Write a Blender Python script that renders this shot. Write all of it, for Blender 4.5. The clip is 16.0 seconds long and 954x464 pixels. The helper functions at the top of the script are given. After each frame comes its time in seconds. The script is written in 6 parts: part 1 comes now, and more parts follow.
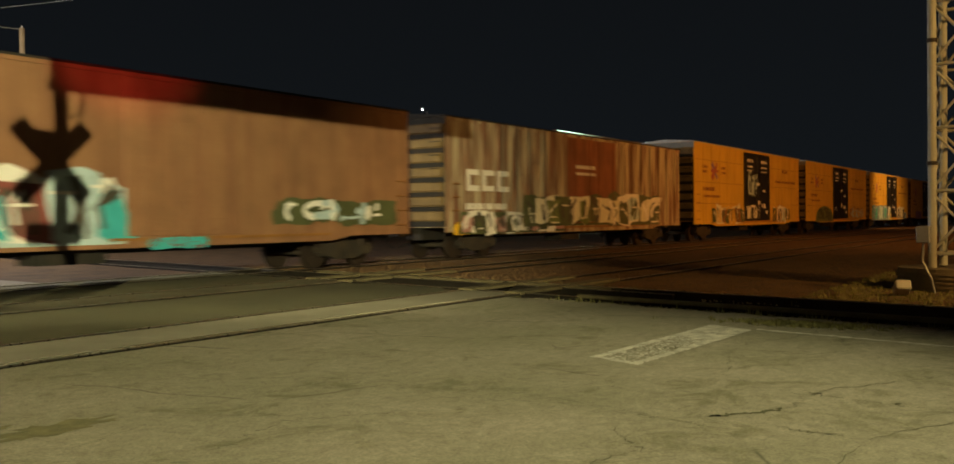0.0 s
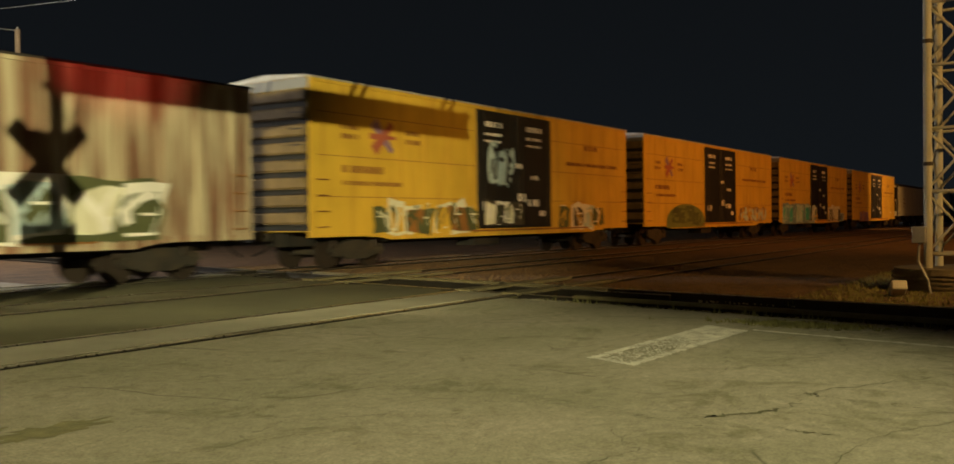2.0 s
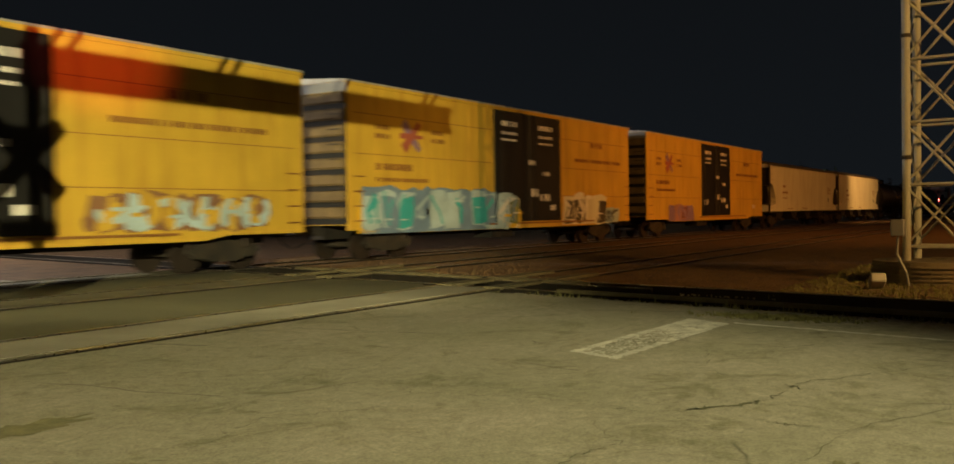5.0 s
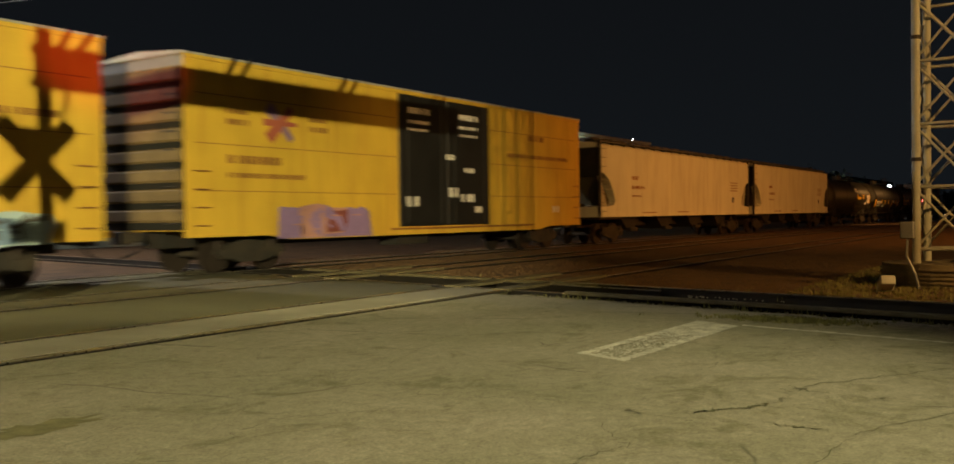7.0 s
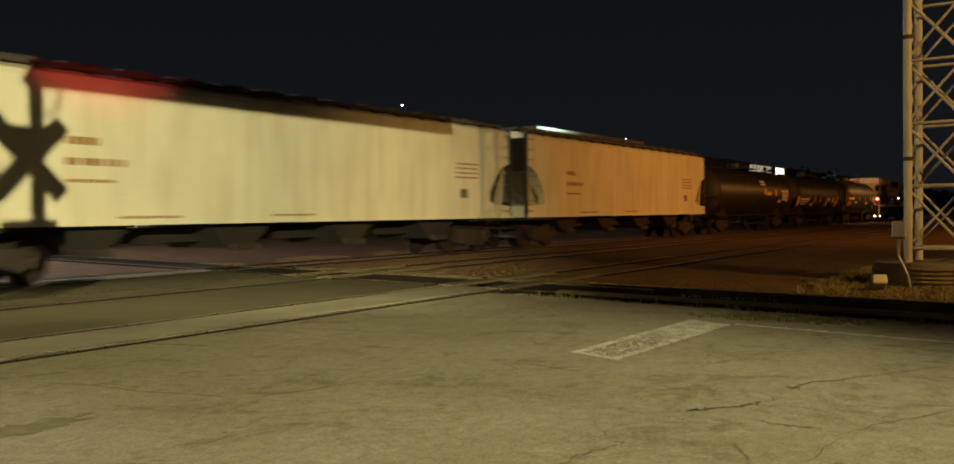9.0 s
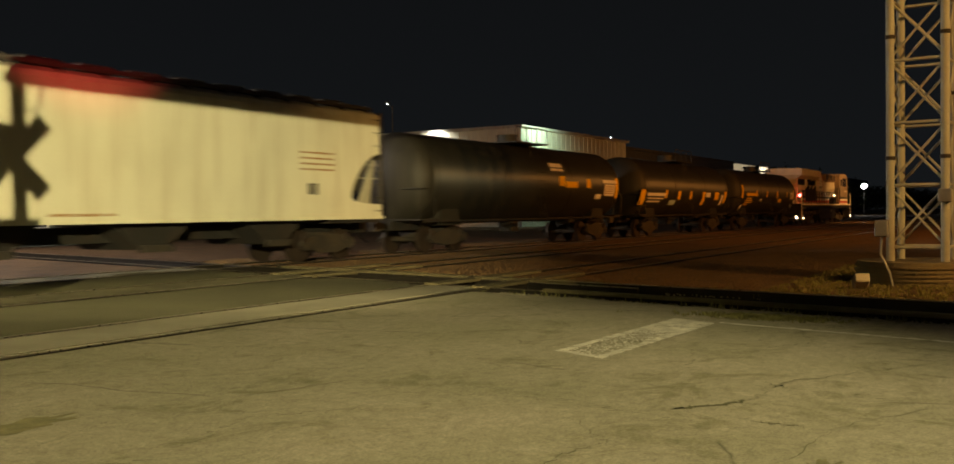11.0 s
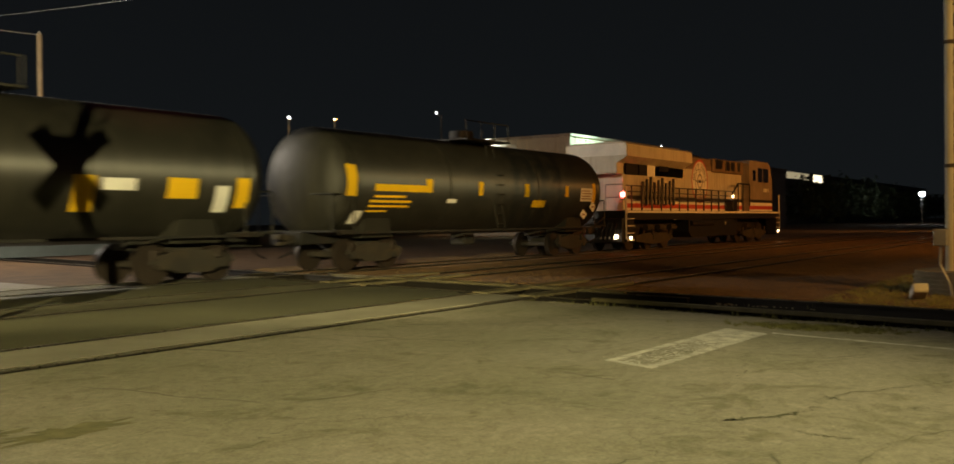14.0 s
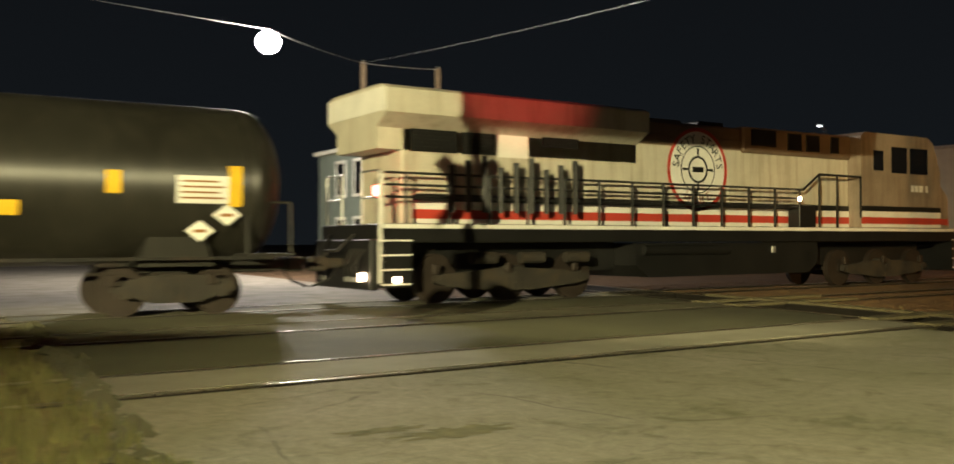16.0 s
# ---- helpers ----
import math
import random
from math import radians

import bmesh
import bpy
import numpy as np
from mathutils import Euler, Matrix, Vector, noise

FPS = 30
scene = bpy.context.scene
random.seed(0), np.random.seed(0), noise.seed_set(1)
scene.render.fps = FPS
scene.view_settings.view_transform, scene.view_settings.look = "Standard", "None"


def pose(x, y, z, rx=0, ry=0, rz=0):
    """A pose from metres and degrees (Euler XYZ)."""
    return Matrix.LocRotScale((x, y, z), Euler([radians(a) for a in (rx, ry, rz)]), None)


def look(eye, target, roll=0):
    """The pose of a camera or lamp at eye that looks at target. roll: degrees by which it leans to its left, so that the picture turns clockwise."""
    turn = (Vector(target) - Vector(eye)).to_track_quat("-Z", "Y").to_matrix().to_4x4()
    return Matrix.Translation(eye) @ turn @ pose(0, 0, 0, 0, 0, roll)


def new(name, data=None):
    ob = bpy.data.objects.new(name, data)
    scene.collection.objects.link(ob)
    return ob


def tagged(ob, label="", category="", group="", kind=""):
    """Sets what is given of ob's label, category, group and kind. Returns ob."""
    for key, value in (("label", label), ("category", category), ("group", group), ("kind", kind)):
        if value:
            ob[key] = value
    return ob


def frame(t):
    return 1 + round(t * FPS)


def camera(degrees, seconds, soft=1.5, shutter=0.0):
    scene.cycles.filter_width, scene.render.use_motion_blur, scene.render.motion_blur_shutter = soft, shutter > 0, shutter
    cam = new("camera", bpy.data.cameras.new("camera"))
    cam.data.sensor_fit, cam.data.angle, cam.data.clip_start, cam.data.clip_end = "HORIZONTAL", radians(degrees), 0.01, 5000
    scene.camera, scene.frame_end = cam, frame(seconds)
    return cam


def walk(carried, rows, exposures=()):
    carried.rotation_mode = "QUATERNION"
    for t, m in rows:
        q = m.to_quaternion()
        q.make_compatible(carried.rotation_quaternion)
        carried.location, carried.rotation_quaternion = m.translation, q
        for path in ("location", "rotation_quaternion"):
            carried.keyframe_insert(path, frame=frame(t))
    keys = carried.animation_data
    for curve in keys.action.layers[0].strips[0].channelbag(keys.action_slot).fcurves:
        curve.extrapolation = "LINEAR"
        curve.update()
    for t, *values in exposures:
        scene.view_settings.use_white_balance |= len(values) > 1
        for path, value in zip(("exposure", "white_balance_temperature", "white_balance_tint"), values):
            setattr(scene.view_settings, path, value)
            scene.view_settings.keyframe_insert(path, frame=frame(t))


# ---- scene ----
cam = camera(54.11, 16.0, soft=1.6, shutter=0.6)
EYE = (0.0, 0.0, 1.33)
TURNS = (  # seconds, yaw, pitch, roll
    (0.0, -56.31, -0.84, 0.59),
    (0.5, -56.31, -0.88, 0.55),
    (1.0, -56.37, -0.72, 0.60),
    (1.5, -56.32, -0.66, 0.59),
    (2.0, -56.52, -0.78, 0.66),
    (2.5, -56.57, -0.85, 0.77),
    (3.0, -57.12, -0.94, 0.70),
    (5.5, -57.62, -1.11, 0.85),
    (6.0, -57.52, -0.97, 0.87),
    (6.5, -57.29, -0.94, 0.78),
    (7.0, -57.11, -1.03, 0.75),
    (7.5, -56.96, -1.03, 0.76),
    (8.0, -57.29, -1.01, 0.79),
    (8.5, -57.32, -1.08, 0.79),
    (9.0, -57.53, -1.10, 0.71),
    (9.5, -57.88, -1.05, 0.81),
    (10.0, -58.41, -1.22, 0.71),
    (12.5, -58.18, -1.03, 0.47),
    (13.0, -57.63, -0.92, 0.53),
    (13.5, -56.78, -0.79, 0.62),
    (14.0, -55.45, -0.62, 0.66),
    (14.5, -50.44, -0.48, 0.42),
    (15.0, -44.37, -0.22, 0.40),
    (15.5, -39.74, 0.18, 0.19),
    (16.0, -32.86, 0.68, 0.21),
)
walk(cam, [(t, pose(*EYE, 90 + p, r, y)) for t, y, p, r in TURNS], exposures=((0.0, 2.0, 6500, 9), (3.0, 2.0, 6500, 10), (8.5, 2.0, 6600, 13), (10.0, 2.0, 7000, 14), (13.0, 2.0, 7300, 11), (14.0, 2.0, 7000, 9), (15.0, 2.05, 6500, 10), (16.0, 2.15, 6400, 10)))


# ---- light ----
world = bpy.data.worlds.new("night")
scene.world = world
world.use_nodes = True
WN = world.node_tree.nodes
WL = world.node_tree.links
w_geo = WN.new("ShaderNodeTexCoord")
w_sep = WN.new("ShaderNodeSeparateXYZ")
w_ramp = WN.new("ShaderNodeValToRGB")
WL.new(w_geo.outputs["Generated"], w_sep.inputs[0])
WL.new(w_sep.outputs["Z"], w_ramp.inputs[0])
WL.new(w_ramp.outputs[0], WN["Background"].inputs[0])
w_ramp.color_ramp.elements[0].position = 0.0
w_ramp.color_ramp.elements[0].color = (0.0016, 0.0020, 0.0024, 1)
w_ramp.color_ramp.elements[1].position = 0.5
w_ramp.color_ramp.elements[1].color = (0.0008, 0.0009, 0.0011, 1)
WN["Background"].inputs[1].default_value = 1.0


def spot(name, at, target, watts, colour, angle, blend, radius):
    data = bpy.data.lights.new(name, "SPOT")
    data.energy, data.color, data.spot_size, data.spot_blend = watts, colour, radians(angle), blend
    data.shadow_soft_size = radius
    ob = new(name, data)
    ob.matrix_world = look(at, target)
    return ob


YARD = (-17.1, -10.4, 6.5)       # pale street lamp behind the crossing signal
TOWER_LAMP = (9.6, -12.7, 9.0)   # pale lamp behind the lattice tower
SODIUM = (45.0, -22.0, 10.0)     # orange lamp down the yard
LOT = (0.0, -10.0, 16.0)           # lamp over the paved lot
FARLAMP = (12.6, 34.1, 9.0)     # white street lamp across the tracks
spot("yard_light", YARD, (9.6, 17.0, 1.5), 22500, (1.0, 0.88, 0.46), 36, 0.6, 0.10)
spot("lot_light", LOT, (5.2, 4.9, 0.0), 5000, (1.0, 0.91, 0.50), 38, 0.8, 0.12)
spot("sodium_light", SODIUM, (60.0, 16.0, 1.0), 7800, (1.0, 0.37, 0.065), 100, 0.8, 0.12)
spot("yard_flood", (91.0, 4.0, 9.0), (97.0, 18.0, 3.0), 2200, (1.0, 0.48, 0.13), 64, 0.8, 0.12)
spot("tower_light", TOWER_LAMP, (24.5, 4.5, 1.0), 2700, (1.0, 0.54, 0.15), 54, 0.6, 0.06)
street = bpy.data.lights.new("far_street_light", "POINT")
street.energy, street.color, street.shadow_soft_size = 1600, (1.0, 0.92, 0.82), 0.3
new("far_street_light", street).location = FARLAMP
spot("warehouse_flood", (75.5, 37.2, 9.2), (76.0, 40.0, 6.5), 330, (0.62, 1.0, 0.72), 150, 0.5, 0.2)
spot("warehouse_end_flood", (71.5, 49.0, 8.7), (73.0, 49.0, 7.5), 150, (0.95, 1.0, 0.85), 150, 0.5, 0.2)


# ---- materials ----
def material(name, colour, rough=0.7, metal=0.0, vary=0.25, scale=1.5, grain=18.0, bump=0.15, streak=0.0,
             stain=None, stain_amount=0.0, spec=0.5, stain_scale=0.6, fine_share=0.45, stain_range=(0.48, 0.68)):
    """Two scales of noise over a base colour, with an optional run of vertical streaks and a stain colour."""
    m = bpy.data.materials.new(name)
    m.use_nodes = True
    n, l = m.node_tree.nodes, m.node_tree.links
    b = n["Principled BSDF"]
    b.inputs["Metallic"].default_value = metal
    b.inputs["Specular IOR Level"].default_value = spec
    tc = n.new("ShaderNodeTexCoord")
    big = n.new("ShaderNodeTexNoise")
    big.inputs["Scale"].default_value, big.inputs["Detail"].default_value = scale, 5.0
    l.new(tc.outputs["Object"], big.inputs["Vector"])
    fine = n.new("ShaderNodeTexNoise")
    fine.inputs["Scale"].default_value, fine.inputs["Detail"].default_value = grain, 4.0
    l.new(tc.outputs["Object"], fine.inputs["Vector"])
    mix = n.new("ShaderNodeMath")
    mix.operation = "MULTIPLY_ADD"
    mix.inputs[1].default_value = fine_share
    l.new(fine.outputs[0], mix.inputs[0])
    l.new(big.outputs[0], mix.inputs[2])
    ramp = n.new("ShaderNodeValToRGB")
    e = ramp.color_ramp.elements
    e[0].position, e[1].position = 0.45, 1.0
    lo, hi = 1 - vary, 1 + vary
    e[0].color = (*[min(1, c * lo) for c in colour], 1)
    e[1].color = (*[min(1, c * hi) for c in colour], 1)
    l.new(mix.outputs[0], ramp.inputs[0])
    out = ramp.outputs[0]
    if streak or stain:
        mp = n.new("ShaderNodeMapping")
        mp.inputs["Scale"].default_value = (3.0, 3.0, 0.22) if streak else (stain_scale,) * 3
        l.new(tc.outputs["Object"], mp.inputs[0])
        sn = n.new("ShaderNodeTexNoise")
        sn.inputs["Scale"].default_value, sn.inputs["Detail"].default_value = 1.6, 6.0
        l.new(mp.outputs[0], sn.inputs["Vector"])
        sr = n.new("ShaderNodeValToRGB")
        sr.color_ramp.elements[0].position, sr.color_ramp.elements[1].position = stain_range
        top = streak if streak else stain_amount
        sr.color_ramp.elements[1].color = (top, top, top, 1)
        l.new(sn.outputs[0], sr.inputs[0])
        mx = n.new("ShaderNodeMix")
        mx.data_type = "RGBA"
        l.new(sr.outputs[0], mx.inputs[0])
        l.new(out, mx.inputs[6])
        mx.inputs[7].default_value = (*(stain or [c * 0.45 for c in colour]), 1)
        out = mx.outputs[2]
    l.new(out, b.inputs["Base Color"])
    rr = n.new("ShaderNodeMapRange")
    rr.inputs["To Min"].default_value, rr.inputs["To Max"].default_value = max(0.05, rough - 0.12), min(1, rough + 0.12)
    l.new(fine.outputs[0], rr.inputs[0])
    l.new(rr.outputs[0], b.inputs["Roughness"])
    if bump:
        bp = n.new("ShaderNodeBump")
        bp.inputs["Strength"].default_value, bp.inputs["Distance"].default_value = bump, 0.02
        l.new(fine.outputs[0], bp.inputs["Height"])
        l.new(bp.outputs[0], b.inputs["Normal"])
    return m


def glowing(name, colour, strength):
    m = bpy.data.materials.new(name)
    m.use_nodes = True
    b = m.node_tree.nodes["Principled BSDF"]
    b.inputs["Base Color"].default_value = (*colour, 1)
    b.inputs["Emission Color"].default_value = (*colour, 1)
    b.inputs["Emission Strength"].default_value = strength
    return m


def worn_pavement():
    """Old concrete: broad tone, ragged mossy stains, hairline cracks and fine grit."""
    m = bpy.data.materials.new("worn_concrete_pavement")
    m.use_nodes = True
    n, l = m.node_tree.nodes, m.node_tree.links
    b = n["Principled BSDF"]
    tc = n.new("ShaderNodeTexCoord")

    def noise(scale, detail, distortion=0.0, rough=0.6):
        t = n.new("ShaderNodeTexNoise")
        t.inputs["Scale"].default_value, t.inputs["Detail"].default_value = scale, detail
        t.inputs["Roughness"].default_value, t.inputs["Distortion"].default_value = rough, distortion
        l.new(tc.outputs["Object"], t.inputs["Vector"])
        return t.outputs[0]

    def ramp(src, lo, hi, c0, c1):
        r = n.new("ShaderNodeValToRGB")
        e = r.color_ramp.elements
        e[0].position, e[1].position, e[0].color, e[1].color = lo, hi, (*c0, 1), (*c1, 1)
        l.new(src, r.inputs[0])
        return r.outputs[0]

    def blend(mode, fac, a, c):
        x = n.new("ShaderNodeMix")
        x.data_type, x.blend_type = "RGBA", mode
        if isinstance(fac, float):
            x.inputs[0].default_value = fac
        else:
            l.new(fac, x.inputs[0])
        l.new(a, x.inputs[6])
        if isinstance(c, tuple):
            x.inputs[7].default_value = (*c, 1)
        else:
            l.new(c, x.inputs[7])
        return x.outputs[2]

    w, k = (1, 1, 1), (0, 0, 0)
    tone = ramp(noise(0.45, 6.0), 0.3, 0.72, (0.235, 0.225, 0.15), (0.34, 0.305, 0.235))
    moss = ramp(noise(1.3, 10.0, 1.2, 0.68), 0.53, 0.66, k, (0.62, 0.62, 0.62))
    out = blend("MIX", moss, tone, (0.125, 0.12, 0.055))
    pale = ramp(noise(2.6, 9.0, 0.6, 0.7), 0.58, 0.72, k, (0.5, 0.5, 0.5))
    out = blend("MIX", pale, out, (0.40, 0.36, 0.28))
    worn = noise(9.0, 8.0, 0.3, 0.72)
    out = blend("MULTIPLY", 0.6, out, ramp(worn, 0.36, 0.64, (0.66, 0.66, 0.63), (1.22, 1.2, 1.18)))
    grit = noise(42.0, 6.0, 0.0, 0.8)
    out = blend("MULTIPLY", 0.6, out, ramp(grit, 0.36, 0.62, (0.45, 0.45, 0.42), (1.4, 1.38, 1.36)))
    vo = n.new("ShaderNodeTexVoronoi")
    vo.feature = "DISTANCE_TO_EDGE"
    vo.inputs["Scale"].default_value = 0.42
    warp = n.new("ShaderNodeMix")
    warp.data_type = "RGBA"
    warp.inputs[0].default_value = 0.16
    nz = n.new("ShaderNodeTexNoise")
    nz.inputs["Scale"].default_value, nz.inputs["Detail"].default_value = 1.6, 8.0
    l.new(tc.outputs["Object"], nz.inputs["Vector"])
    l.new(tc.outputs["Object"], warp.inputs[6])
    l.new(nz.outputs["Color"], warp.inputs[7])
    l.new(warp.outputs[2], vo.inputs["Vector"])
    line = ramp(vo.outputs["Distance"], 0.0, 0.006, w, k)
    part_of = ramp(noise(0.7, 3.0), 0.5, 0.56, k, (0.75, 0.75, 0.75))
    both = blend("MULTIPLY", 1.0, line, part_of)
    out = blend("MIX", both, out, (0.06, 0.055, 0.03))
    l.new(out, b.inputs["Base Color"])
    b.inputs["Roughness"].default_value = 0.92
    bp = n.new("ShaderNodeBump")
    bp.inputs["Strength"].default_value, bp.inputs["Distance"].default_value = 0.5, 0.02
    l.new(grit, bp.inputs["Height"])
    l.new(bp.outputs[0], b.inputs["Normal"])
    return m


def barrel_paint():
    """Black tank paint, smeared round the barrel so that a lamp draws a long streak along it."""
    m = material("black_tank_paint", (0.020, 0.019, 0.015), 0.5, vary=0.35, scale=0.8, streak=0.3, stain=(0.05, 0.045, 0.035), bump=0.0, spec=0.75)
    n, l = m.node_tree.nodes, m.node_tree.links
    b = n["Principled BSDF"]
    tg = n.new("ShaderNodeTangent")
    tg.direction_type, tg.axis = "RADIAL", "X"
    l.new(tg.outputs[0], b.inputs["Tangent"])
    b.inputs["Anisotropic"].default_value = 0.95
    b.inputs["Anisotropic Rotation"].default_value = 0.25
    return m


